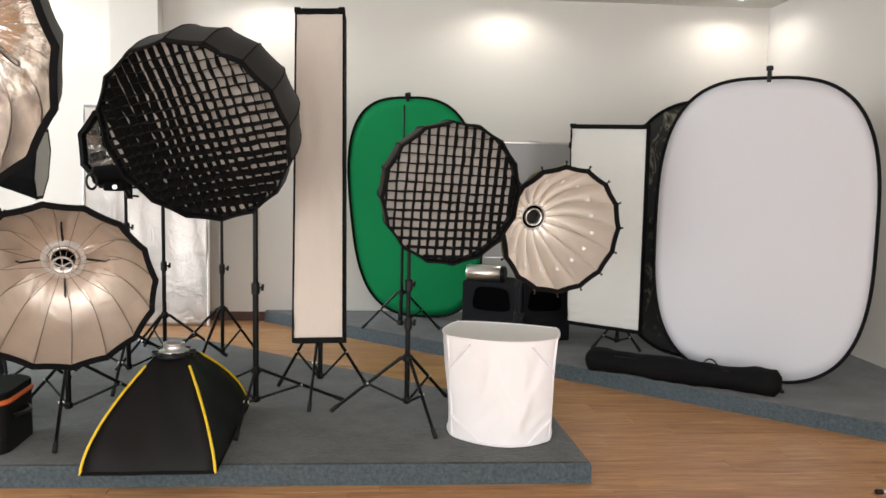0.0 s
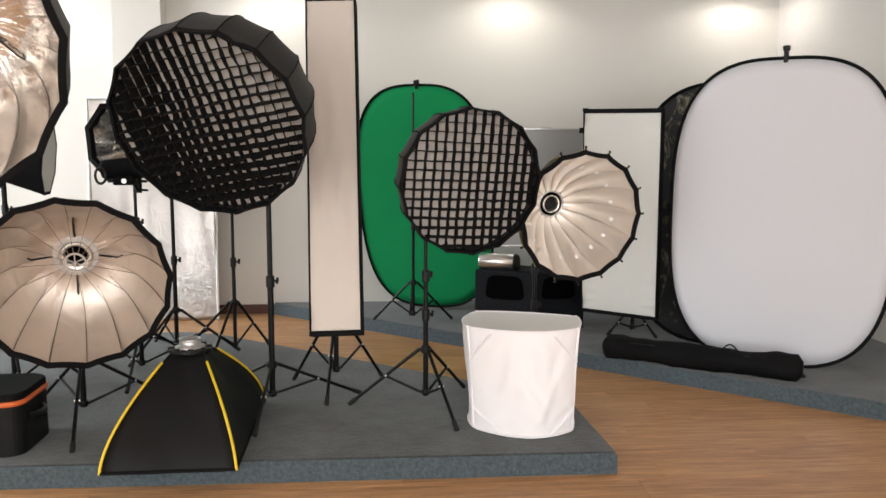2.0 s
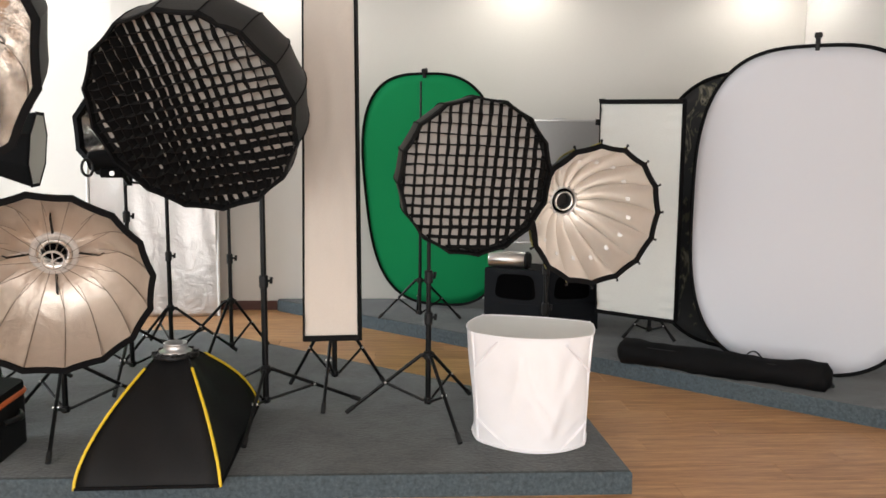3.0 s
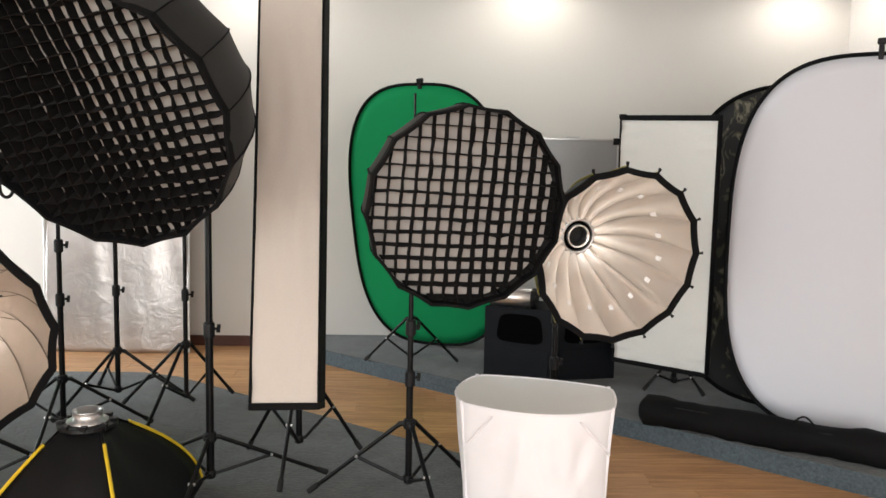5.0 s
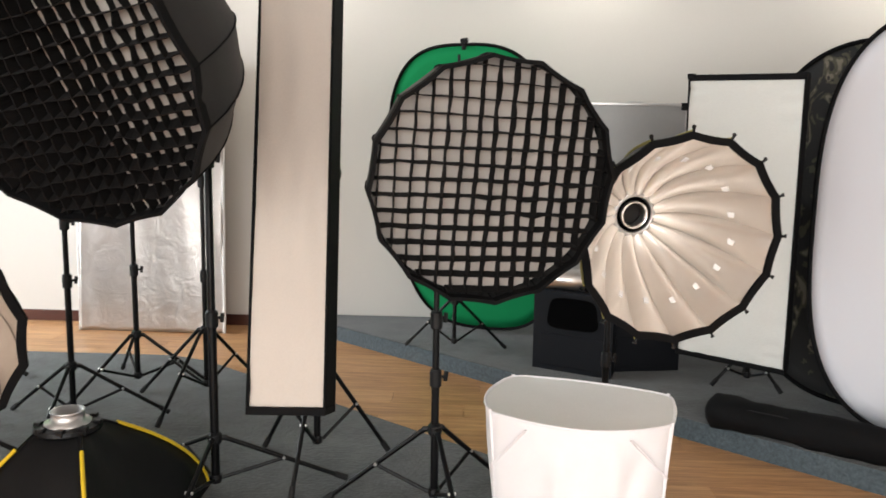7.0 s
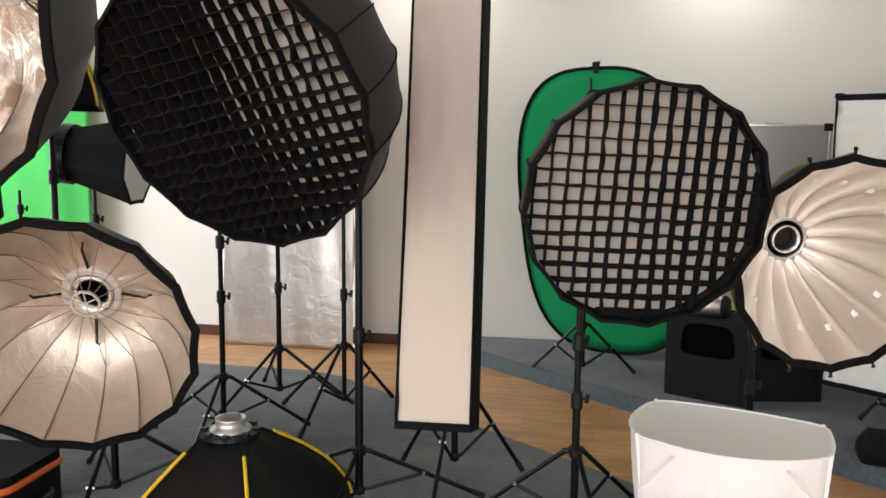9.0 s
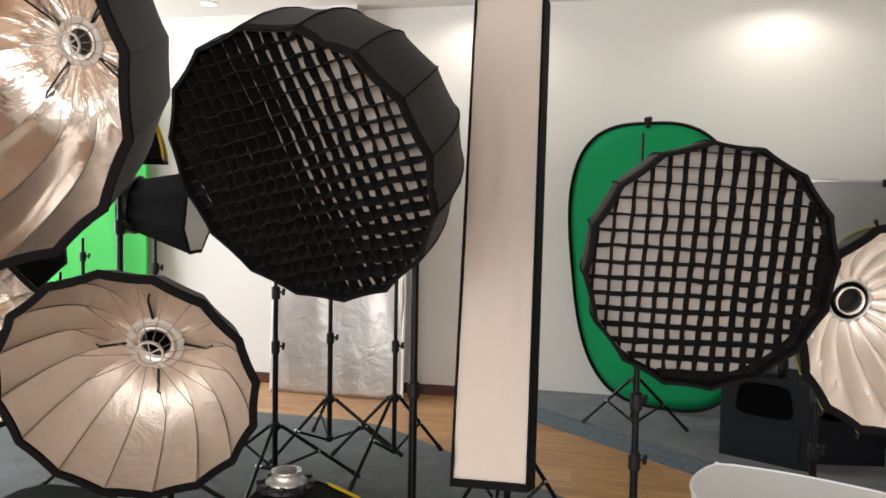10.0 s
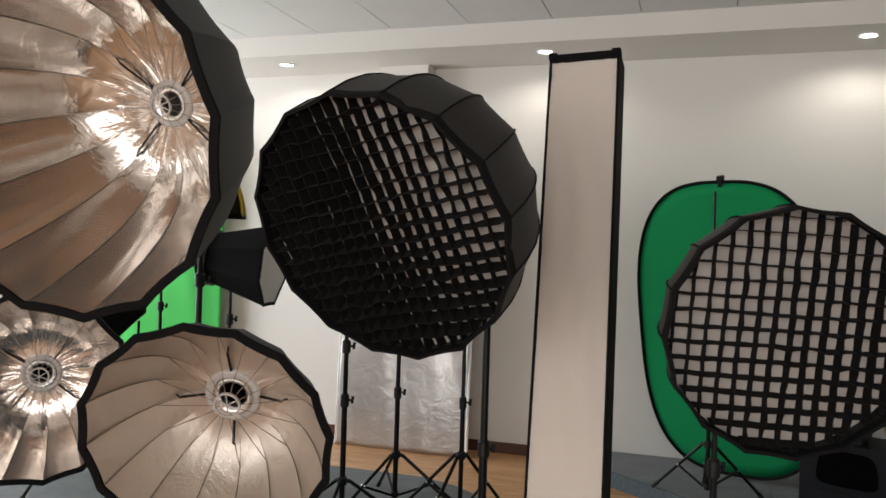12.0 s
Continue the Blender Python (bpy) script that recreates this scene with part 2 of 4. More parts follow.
# near-black that puts the shade of horn and mount openings into the colour
M_DARK = mat("recess_darkness", (0.001, 0.001, 0.0012), 0.95, vary=0.2, bump=0.2, spec=0.05)
M_BOARD = mat("whiteboard_face", (0.40, 0.41, 0.42), 0.35, vary=0.04, big=1, fine=40, bump=0.02)
M_ALU = mat("aluminium", (0.55, 0.55, 0.55), 0.35, metal=0.8, vary=0.05, bump=0.05)
M_WHITE = mat("white_plastic", (0.8, 0.8, 0.79), 0.5, vary=0.03, bump=0.05)
M_TAG = mat("white_tag", (0.85, 0.84, 0.83), 0.7, vary=0.03)
M_CAMO = camo_mat("camouflage_cloth")
M_LAMP = emit_mat("lamp_glow", (1.0, 0.97, 0.92), 40)
M_GLASS = glass_mat("window_glass")


# ---- mesh helpers ----
def part(name, bm, material, parent=None, label="", smooth=False):
    me = bpy.data.meshes.new(name)
    bmesh.ops.recalc_face_normals(bm, faces=bm.faces)
    bm.to_mesh(me)
    bm.free()
    if smooth:
        for p in me.polygons:
            p.use_smooth = True
    me.materials.append(material)
    ob = new(name, me)
    if parent:
        ob.parent = parent
    if label:
        ob["label"] = label
    return ob


def thing(name, m, label, category, group=""):
    ob = new(name)
    ob.empty_display_size = 0.1
    ob.matrix_world = m
    return tagged(ob, label, category, group)


def facing(c, n, roll=0):
    """A pose at c whose z axis looks along n, with x level."""
    z = Vector(n).normalized()
    x = Vector((0, 0, 1)).cross(z)
    x.normalize()
    y = z.cross(x)
    m = Matrix((x, y, z)).transposed().to_4x4()
    return Matrix.Translation(c) @ m @ pose(0, 0, 0, 0, 0, roll)


def frame_axes(d):
    d = Vector(d).normalized()
    a = Vector((0, 0, 1)) if abs(d.z) < 0.9 else Vector((1, 0, 0))
    u = d.cross(a).normalized()
    return u, d.cross(u)


def tube(bm, p0, p1, r, seg=10, r2=None):
    p0, p1 = Vector(p0), Vector(p1)
    u, v = frame_axes(p1 - p0)
    r2 = r if r2 is None else r2
    a = [bm.verts.new(p0 + (u * math.cos(k * math.tau / seg) + v * math.sin(k * math.tau / seg)) * r) for k in range(seg)]
    b = [bm.verts.new(p1 + (u * math.cos(k * math.tau / seg) + v * math.sin(k * math.tau / seg)) * r2) for k in range(seg)]
    for k in range(seg):
        bm.faces.new((a[k], a[(k + 1) % seg], b[(k + 1) % seg], b[k]))
    bm.faces.new(a[::-1])
    bm.faces.new(b)


def sweep(bm, pts, r, closed=False, seg=8, flat=1.0):
    """A round or flattened cord along points."""
    pts = [Vector(p) for p in pts]
    n = len(pts)
    rings = []
    up = None
    for i, p in enumerate(pts):
        if closed:
            d = pts[(i + 1) % n] - pts[i - 1]
        else:
            d = pts[min(i + 1, n - 1)] - pts[max(i - 1, 0)]
        d.normalize()
        if up is None:
            up, _ = frame_axes(d)
        up = (up - d * up.dot(d)).normalized()
        v = d.cross(up)
        rings.append([bm.verts.new(p + up * math.cos(k * math.tau / seg) * r + v * math.sin(k * math.tau / seg) * r * flat) for k in range(seg)])
    for i in range(n if closed else n - 1):
        a, b = rings[i], rings[(i + 1) % n]
        for k in range(seg):
            bm.faces.new((a[k], a[(k + 1) % seg], b[(k + 1) % seg], b[k]))
    if not closed:
        bm.faces.new(rings[0][::-1])
        bm.faces.new(rings[-1])


def lathe(bm, prof, seg=32, z0=0.0, centre=(0, 0)):
    """Turns a profile of (radius, z) about the z axis."""
    rings = []
    for r, z in prof:
        if r < 1e-5:
            rings.append([bm.verts.new((centre[0], centre[1], z0 + z))])
        else:
            rings.append([bm.verts.new((centre[0] + r * math.cos(k * math.tau / seg), centre[1] + r * math.sin(k * math.tau / seg), z0 + z)) for k in range(seg)])
    for a, b in zip(rings, rings[1:]):
        for k in range(seg):
            k2 = (k + 1) % seg
            if len(a) == 1 and len(b) > 1:
                bm.faces.new((a[0], b[k2], b[k]))
            elif len(b) == 1 and len(a) > 1:
                bm.faces.new((a[k], a[k2], b[0]))
            elif len(a) > 1:
                bm.faces.new((a[k], a[k2], b[k2], b[k]))


def box(bm, x0, x1, y0, y1, z0, z1, bevel=0.0, seg=2):
    b2 = bmesh.new()
    bmesh.ops.create_cube(b2, size=1)
    for v in b2.verts:
        v.co = Vector(((x0 + x1) / 2 + v.co.x * (x1 - x0), (y0 + y1) / 2 + v.co.y * (y1 - y0), (z0 + z1) / 2 + v.co.z * (z1 - z0)))
    if bevel:
        bmesh.ops.bevel(b2, geom=b2.edges[:], offset=bevel, segments=seg, profile=0.5, affect="EDGES")
    vs = {v: bm.verts.new(v.co) for v in b2.verts}
    for f in b2.faces:
        bm.faces.new([vs[v] for v in f.verts])
    b2.free()


def prism(bm, poly, z0, z1, bevel=0.0):
    """An upright block on a plan polygon, its top edge rounded."""
    b2 = bmesh.new()
    lo = [b2.verts.new((x, y, z0)) for x, y in poly]
    hi = [b2.verts.new((x, y, z1)) for x, y in poly]
    b2.faces.new(lo[::-1])
    top = b2.faces.new(hi)
    n = len(poly)
    for k in range(n):
        b2.faces.new((lo[k], lo[(k + 1) % n], hi[(k + 1) % n], hi[k]))
    if bevel:
        bmesh.ops.bevel(b2, geom=[e for e in top.edges], offset=bevel, segments=4, profile=0.6, affect="EDGES")
    vs = {v: bm.verts.new(v.co) for v in b2.verts}
    for f in b2.faces:
        bm.faces.new([vs[v] for v in f.verts])
    b2.free()


def structure(name, bm, material, label, category, smooth=False):
    return tagged(part(name, bm, material, None, "", smooth), label, category, "", "structure")


# ---- structure ----
bm = bmesh.new()
box(bm, WALL_L - 0.2, WALL_R + 0.2, WALL_Y, WALL_Y + 0.2, 0, CEIL)
structure("wall_back", bm, M_WALL, "plain cream-white painted plaster wall behind the equipment", "wall")
bm = bmesh.new()
box(bm, PIL_X0, PIL_X1, PIL_Y, WALL_Y, 0, SOFFIT)
structure("wall_pilaster", bm, M_WALL, "shallow cream-white painted pilaster on the back wall", "pilaster")
bm = bmesh.new()
box(bm, WALL_R, WALL_R + 0.2, WALL_F, WALL_Y, 0, CEIL)
structure("wall_right", bm, M_WALL, "plain cream-white painted plaster side wall", "wall")


def wall_with_opening(name, along, fixed0, fixed1, a0, a1, o0, o1, oz0, oz1, label):
    b = bmesh.new()
    for s0, s1, z0, z1 in ((a0, o0, 0, CEIL), (o1, a1, 0, CEIL), (o0, o1, 0, oz0), (o0, o1, oz1, CEIL)):
        if along == "y":
            box(b, fixed0, fixed1, s0, s1, z0, z1)
        else:
            box(b, s0, s1, fixed0, fixed1, z0, z1)
    return structure(name, b, M_WALL, label, "wall")


wall_with_opening("wall_left", "y", WALL_L - 0.2, WALL_L, WALL_F, WALL_Y, 3.3, 7.3, 0.8, 2.7, "cream-white painted wall with a wide window")
wall_with_opening("wall_front", "x", WALL_F - 0.2, WALL_F, WALL_L - 0.2, WALL_R + 0.2, -5.6, 3.2, 0.35, 2.9, "cream-white painted wall with a wide window")


def window(name, along, at, s0, s1, z0, z1):
    root = tagged(new(name), "wide aluminium-framed window letting in daylight", "window", "", "structure")
    n = 4
    fr = bmesh.new()

    def bar(u0, u1, w0, w1):
        if along == "y":
            box(fr, at - 0.03, at + 0.03, u0, u1, w0, w1)
        else:
            box(fr, u0, u1, at - 0.03, at + 0.03, w0, w1)
    bar(s0, s1, z0, z0 + 0.06)
    bar(s0, s1, z1 - 0.06, z1)
    for k in range(n + 1):
        c = s0 + 0.03 + (s1 - s0 - 0.06) * k / n
        bar(c - 0.03, c + 0.03, z0 + 0.06, z1 - 0.06)
    part("window_frame", fr, M_ALU, root)
    for k in range(n):
        c0 = s0 + 0.06 + (s1 - s0 - 0.06) * k / n
        c1 = s0 + (s1 - s0 - 0.06) * (k + 1) / n
        b = bmesh.new()
        if along == "y":
            box(b, at - 0.004, at + 0.004, c0, c1, z0 + 0.06, z1 - 0.06)
        else:
            box(b, c0, c1, at - 0.004, at + 0.004, z0 + 0.06, z1 - 0.06)
        part("pane", b, M_GLASS, root).visible_shadow = False


window("window_1", "y", WALL_L - 0.1, 3.3, 7.3, 0.8, 2.7)
window("window_2", "x", WALL_F - 0.1, -5.6, 3.2, 0.35, 2.9)

# ceiling of square boards, and the dropped beam along the back wall
bm = bmesh.new()
box(bm, WALL_L, WALL_R, WALL_F, BEAM_Y, CEIL + 0.012, CEIL + 0.1)
structure("ceiling_void", bm, M_GAP, "dark grey joints between the ceiling boards", "ceiling")
bm = bmesh.new()
TILE_X0 = -1.562 - 0.6 * 8
for i in range(17):
    for j in range(9):
        x0, y1 = TILE_X0 + 0.6 * i, BEAM_Y - 1.2 * j
        x1 = min(x0 + 0.6, WALL_R)
        x0 = max(x0, WALL_L)
        if x1 - x0 > 0.05:
            box(bm, x0 + 0.004, x1 - 0.004, max(y1 - 1.2, WALL_F) + 0.003, y1 - 0.003, CEIL, CEIL + 0.011)
structure("ceiling", bm, M_CEIL, "white suspended ceiling of square boards with thin joints", "ceiling")
bm = bmesh.new()
box(bm, WALL_L, WALL_R, BEAM_Y, WALL_Y, SOFFIT, CEIL + 0.1)
structure("ceiling_beam", bm, M_WALL, "white dropped bulkhead along the back wall with downlights", "bulkhead")


def downlight(x):
    root = thing("downlight", Matrix.Translation((x, 7.135, SOFFIT)), "round white recessed ceiling downlight, switched on", "downlight", "downlights in the bulkhead")
    b = bmesh.new()
    lathe(b, [(0.05, -0.002), (0.062, -0.002), (0.064, -0.008), (0.056, -0.011), (0.048, -0.006), (0.05, -0.002)], 28)
    part("trim_ring", b, M_WHITE, root, smooth=True)
    b = bmesh.new()
    lathe(b, [(0, -0.004), (0.03, -0.006), (0.047, -0.003)], 24)
    part("lamp_lens", b, M_LAMP, root, "glowing lens", smooth=True)
    d = bpy.data.lights.new("downlight_beam", "SPOT")
    d.energy, d.color, d.spot_size, d.spot_blend, d.shadow_soft_size = 18, (1.0, 0.95, 0.87), radians(165), 0.5, 0.04
    ob = new("downlight_beam", d)
    ob.matrix_world = pose(x, 7.135, SOFFIT - 0.03)


for k in range(5):
    downlight(-3.175 - 2.113 + 2.113 * k)

# baseboard
bm = bmesh.new()
box(bm, WALL_L, PIL_X0, WALL_Y - 0.014, WALL_Y, 0, 0.085, 0.003)
box(bm, PIL_X0 - 0.012, PIL_X1 + 0.012, PIL_Y - 0.012, PIL_Y, 0, 0.085, 0.003)
box(bm, PIL_X1, PIL_X1 + 0.012, PIL_Y, WALL_Y - 0.014, 0, 0.085, 0.003)
box(bm, PIL_X1 + 0.013, -1.14, WALL_Y - 0.014, WALL_Y, 0, 0.085, 0.003)
structure("baseboard", bm, M_BASE, "dark reddish-brown wooden skirting board along the wall", "baseboard")

# platforms covered with carpet
P1 = [(-5.2, 3.585), (0.985, 3.585), (0.95, 4.42), (-1.36, 6.2), (-1.62, 6.3), (-5.2, 6.3)]
P2 = [(-1.13, 7.528), (-1.13, 7.47), (1.277, 5.45), (2.81, 4.14), (3.608, 3.46), (3.608, 7.528)]


def platform(name, poly, label):
    b = bmesh.new()
    prism(b, poly, 0.0, PLAT, 0.022)
    ob = structure(name, b, M_CARPET, label, "platform")
    ob.data.materials.append(M_CARPET_LIT_EDGE)
    # upright faces get the tone with their light painted in
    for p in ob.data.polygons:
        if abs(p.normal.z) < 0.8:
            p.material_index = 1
    return ob


platform("platform_1", P1, "low display platform covered in worn blue-grey carpet")
platform("platform_2", P2, "low corner platform covered in blue-grey carpet")
bm = bmesh.new()
box(bm, WALL_L, WALL_R, WALL_F, WALL_Y, -0.15, -0.009)
floor = structure("floor", bm, M_UNDER, "warm brown laminate plank floor with visible grain", "floor")


# ---- light stands ----
def light_stand(x, y, base, hub, top, feet, reach, label, group="black light stands", joints=(0.45, 0.72), knob_turn=20, r=0.0145):
    """A tripod stand: three legs from the hub, braces to the lower hub, a stepped column with clamps."""
    root = thing("light_stand", Matrix.Translation((x, y, base)), label, "light stand", group)
    h, t = hub - base, top - base
    low = max(0.07, h * 0.27)
    levels = [low - 0.02] + [h + (t - h) * j for j in joints] + [t]
    for k in range(len(levels) - 1):
        b = bmesh.new()
        tube(b, (0, 0, levels[k]), (0, 0, levels[k + 1] + (0.02 if k < len(levels) - 2 else 0)), r - 0.0022 * k, 14)
        part("column", b, M_METAL, root, smooth=False)
    for k, z in enumerate(levels[1:-1]):
        b = bmesh.new()
        lathe(b, [(0.0, -0.035), (r + 0.004, -0.035), (r + 0.007, -0.03), (r + 0.007, 0.022), (r + 0.003, 0.03), (0.0, 0.03)], 16, z)
        part("clamp", b, M_PLASTIC, root)
        b = bmesh.new()
        a = radians(knob_turn + 15 * k)
        d = Vector((math.cos(a), math.sin(a), 0))
        tube(b, d * r + Vector((0, 0, z)), d * 0.042 + Vector((0, 0, z)), 0.006, 8)
        tube(b, d * 0.036 + Vector((0, 0, z - 0.016)), d * 0.04 + Vector((0, 0, z + 0.018)), 0.008, 8)
        part("knob", b, M_PLASTIC, root)
    b = bmesh.new()
    lathe(b, [(0, -0.02), (r + 0.008, -0.02), (r + 0.011, -0.012), (r + 0.011, 0.014), (r + 0.004, 0.022), (0, 0.022)], 16, h)
    for a in feet:
        d = Vector((math.cos(radians(a)), math.sin(radians(a)), 0))
        tube(b, d * r + Vector((0, 0, h)), d * 0.045 + Vector((0, 0, h - 0.004)), 0.011, 8)
    part("hub", b, M_PLASTIC, root)
    b = bmesh.new()
    lathe(b, [(0, -0.016), (r + 0.006, -0.016), (r + 0.008, 0), (r + 0.006, 0.014), (0, 0.014)], 16, low)
    for a in feet:
        d = Vector((math.cos(radians(a)), math.sin(radians(a)), 0))
        tube(b, d * r + Vector((0, 0, low)), d * 0.034 + Vector((0, 0, low)), 0.008, 8)
    part("lower_hub", b, M_PLASTIC, root)
    for a in feet:
        d = Vector((math.cos(radians(a)), math.sin(radians(a)), 0))
        p0, p1 = d * 0.04 + Vector((0, 0, h - 0.004)), d * reach + Vector((0, 0, 0.012))
        b = bmesh.new()
        tube(b, p0, p1, 0.0095, 10)
        leg = part("leg", b, M_METAL, root)
        b = bmesh.new()
        e = (p1 - p0).normalized()
        tube(b, p1 - e * 0.045, p1 + e * 0.006, 0.0125, 10)
        part("rubber_foot", b, M_RUBBER, leg)
        m = p0.lerp(p1, 0.47)
        b = bmesh.new()
        tube(b, d * 0.03 + Vector((0, 0, low)), m - Vector((0, 0, 0.004)), 0.0075, 8)
        part("brace", b, M_METAL, root)
        b = bmesh.new()
        s = d.cross(Vector((0, 0, 1)))
        tube(b, m - s * 0.014, m + s * 0.014, 0.006, 8)
        part("rivet", b, M_CHROME, root)
    return root


SL = "black tripod light stand"
light_stand(0.125, 4.31, PLAT, 0.43, 1.40, (173, -71, 55), 0.42, "black metal tripod stand carrying a gridded softbox", joints=(0.2, 0.42))
light_stand(-0.715, 4.40, PLAT, 0.335, 1.93, (-92, 20, 135), 0.5, "black metal tripod stand carrying the large gridded softbox", joints=(0.29, 0.66), r=0.0165)
light_stand(-0.383, 4.69, PLAT, 0.56, 1.5, (-96, 35, 145), 0.33, "black tripod stand behind the tall strip softbox")
light_stand(-1.54, 5.61, PLAT, 0.41, 1.75, (-120, 4, 125), 0.42, SL + " with its column raised", joints=(0.26, 0.6))
light_stand(-1.11, 5.45, PLAT, 0.487, 1.75, (-105, 65, 165), 0.4, SL + " with a slim column", joints=(0.22, 0.6), r=0.0125)
light_stand(-1.62, 5.08, PLAT, 0.39, 1.29, (158, 25, -85), 0.42, SL + " holding a small octagonal softbox", joints=(0.45, 0.75))
light_stand(-1.66, 4.22, PLAT, 0.43, 0.98, (-76, 136, 25), 0.5, SL + " under the champagne-lined softbox", joints=(0.4,))
light_stand(-2.20, 4.66, PLAT, 0.45, 2.15, (-60, 60, 180), 0.45, SL + " holding the big parabolic softbox", joints=(0.15, 0.55), r=0.0165)
light_stand(-2.62, 5.57, PLAT, 0.45, 1.40, (-90, 30, 150), 0.42, SL + " holding a side-facing softbox", joints=(0.35, 0.7))
light_stand(-3.46, 6.02, PLAT, 0.45, 1.25, (-90, 30, 150), 0.24, SL + " beside the lime green backdrop", joints=(0.5, 0.85))
light_stand(-3.62, 6.0, PLAT, 0.42, 1.02, (-80, 40, 160), 0.22, SL + " lowered in front of the lime green backdrop", joints=(0.6,), r=0.012)
light_stand(-3.86, 5.42, PLAT, 0.45, 1.25, (-90, 30, 150), 0.3, SL + " holding a softbox turned away", joints=(0.5, 0.8), r=0.011)
light_stand(0.81, 4.80, 0.0, 0.42, 1.18, (-50, 70, 190), 0.26, "black tripod stand holding the open pale-lined softbox", joints=(0.2, 0.5))
light_stand(-3.5, 5.25, PLAT, 0.4, 0.85, (-80, 40, 160), 0.42, SL + " under the silver-lined softbox", joints=(0.5,))
light_stand(0.13, 6.47, PLAT, 0.45, 1.97, (150, 28, 92), 0.37, "black tripod stand clamped to the green oval backdrop", joints=(0.3, 0.62), r=0.0125)
light_stand(2.66, 5.42, PLAT, 0.22, 2.05, (-103, 20, 140), 0.7, "black tripod stand behind the white oval backdrop", joints=(0.3, 0.62), r=0.0125)
light_stand(1.8, 5.98, PLAT, 0.3, 1.06, (187, 75, -45), 0.2, "black tripod stand behind the rectangular white softbox", joints=(0.4, 0.7))


# ---- deep round softboxes ----
def bowl_radius(s, R, r0):
    return r0 + (R - r0) * s


def bowl_point(s, a, R, r0, depth, sides, pw=2.2, pull=0.02, twist=0.0, belly=0.0):
    """A point of the tent-like shell: straight cloth between the rods, drawn in a little in the middle."""
    r = bowl_radius(s, R, r0)
    if belly:
        r *= 1 + belly * math.sin(math.pi * max(0.0, min(1.0, s)) ** 6)
    step = math.tau / sides
    ph = (a % step) - step / 2
    k = math.cos(step / 2) / math.cos(ph)
    u = 2 * ph / step
    if twist:
        # a fold of slack cloth hangs to one side of each rod
        w = math.sqrt(max(0.0, 1 - u * u)) * (1 + 0.4 * u)
        a += twist * math.sin(math.pi * s)
        dr, dz = R - r0, depth * pw * max(s, 0.02) ** (pw - 1)
        ln = math.hypot(dr, dz)
        puff = pull * w * max(0.0, math.sin(math.pi * min(1, 0.03 + s * 0.97))) ** 0.6
        r2 = r * k - puff * dz / ln
        return Vector((r2 * math.cos(a), r2 * math.sin(a), -depth * (1 - s ** pw) + puff * dr / ln))
    else:
        # each gore is cut and stretched a little differently
        g = int(a / step + 1e-6) % sides
        vary = 0.35 + 1.5 * ((g * 0.618034 + sides * 0.37) % 1.0)
        slack = 0.6 * math.sin(g * 2.4) * math.sin(math.pi * min(1, s)) * u
        k *= 1 - pull * vary * (1 - u * u) * (1 + slack) * min(1.0, 2.2 * s + 0.1)
    if s <= 0:
        k = 1
    z = -depth * (1 - s ** pw)
    return Vector((r * k * math.cos(a), r * k * math.sin(a), z))


def bowl_shell(R, r0, depth, sides, offset=0.0, rings=12, per=4, s1=1.0, pw=2.2, pull=0.02, twist=0.0, belly=0.0, crumple=0.0):
    b = bmesh.new()
    rnd = random.Random(7)
    n = sides * per
    prev = None
    for i in range(rings + 1):
        s = s1 * i / rings
        row = []
        for k in range(n):
            p = bowl_point(s, k * math.tau / n, R, r0, depth, sides, pw, pull, twist, belly)
            if offset:
                q = Vector((p.x, p.y, 0))
                q.normalize()
                p = p - q * offset + Vector((0, 0, offset * (1 - s)))
            if crumple and k % per and 0 < i < rings:
                p = p * (1 + crumple * rnd.uniform(-1, 1))
            row.append(b.verts.new(p))
        if prev:
            for k in range(n):
                f = b.faces.new((prev[k], prev[(k + 1) % n], row[(k + 1) % n], row[k]))
                f.smooth = True
            for k in range(0, n, per):
                e = b.edges.get((prev[k], row[k]))
                if e:
                    e.smooth = False
        prev = row
    return b


def polygon_band(R0, R1, z0, z1, sides, per=4):
    """A flat band round the rim, closed into a solid strip."""
    b = bmesh.new()
    n = sides * per

    def ring(R, z):
        out = []
        step = math.tau / sides
        for k in range(n):
            a = k * math.tau / n
            ph = (a % step) - step / 2
            q = R * math.cos(step / 2) / math.cos(ph) * (1 - 0.012 * (1 - (2 * abs(ph) / step) ** 2))
            out.append(b.verts.new((q * math.cos(a), q * math.sin(a), z)))
        return out
    rs = [ring(R0, z0), ring(R0, z1), ring(R1, z1), ring(R1, z0)]
    for i in range(4):
        a, c = rs[i], rs[(i + 1) % 4]
        for k in range(n):
            b.faces.new((a[k], a[(k + 1) % n], c[(k + 1) % n], c[k]))
    return b


def strobe(root, depth, length=0.26, r=0.062):
    """The flash head behind the speed ring, with its bracket handle."""
    b = bmesh.new()
    lathe(b, [(0, -length), (r * 0.8, -length), (r, -length + 0.02), (r, -0.05), (r * 1.12, -0.04), (r * 1.12, 0), (0, 0)], 24, -depth - 0.02)
    head = part("flash_head", b, M_PLASTIC, root)
    b = bmesh.new()
    pts = [Vector((r + 0.05 * math.sin(math.pi * k / 10), 0, -depth - 0.1 - 0.14 * k / 10)) for k in range(11)]
    sweep(b, pts, 0.009)
    part("handle", b, M_PLASTIC, head)
    return head


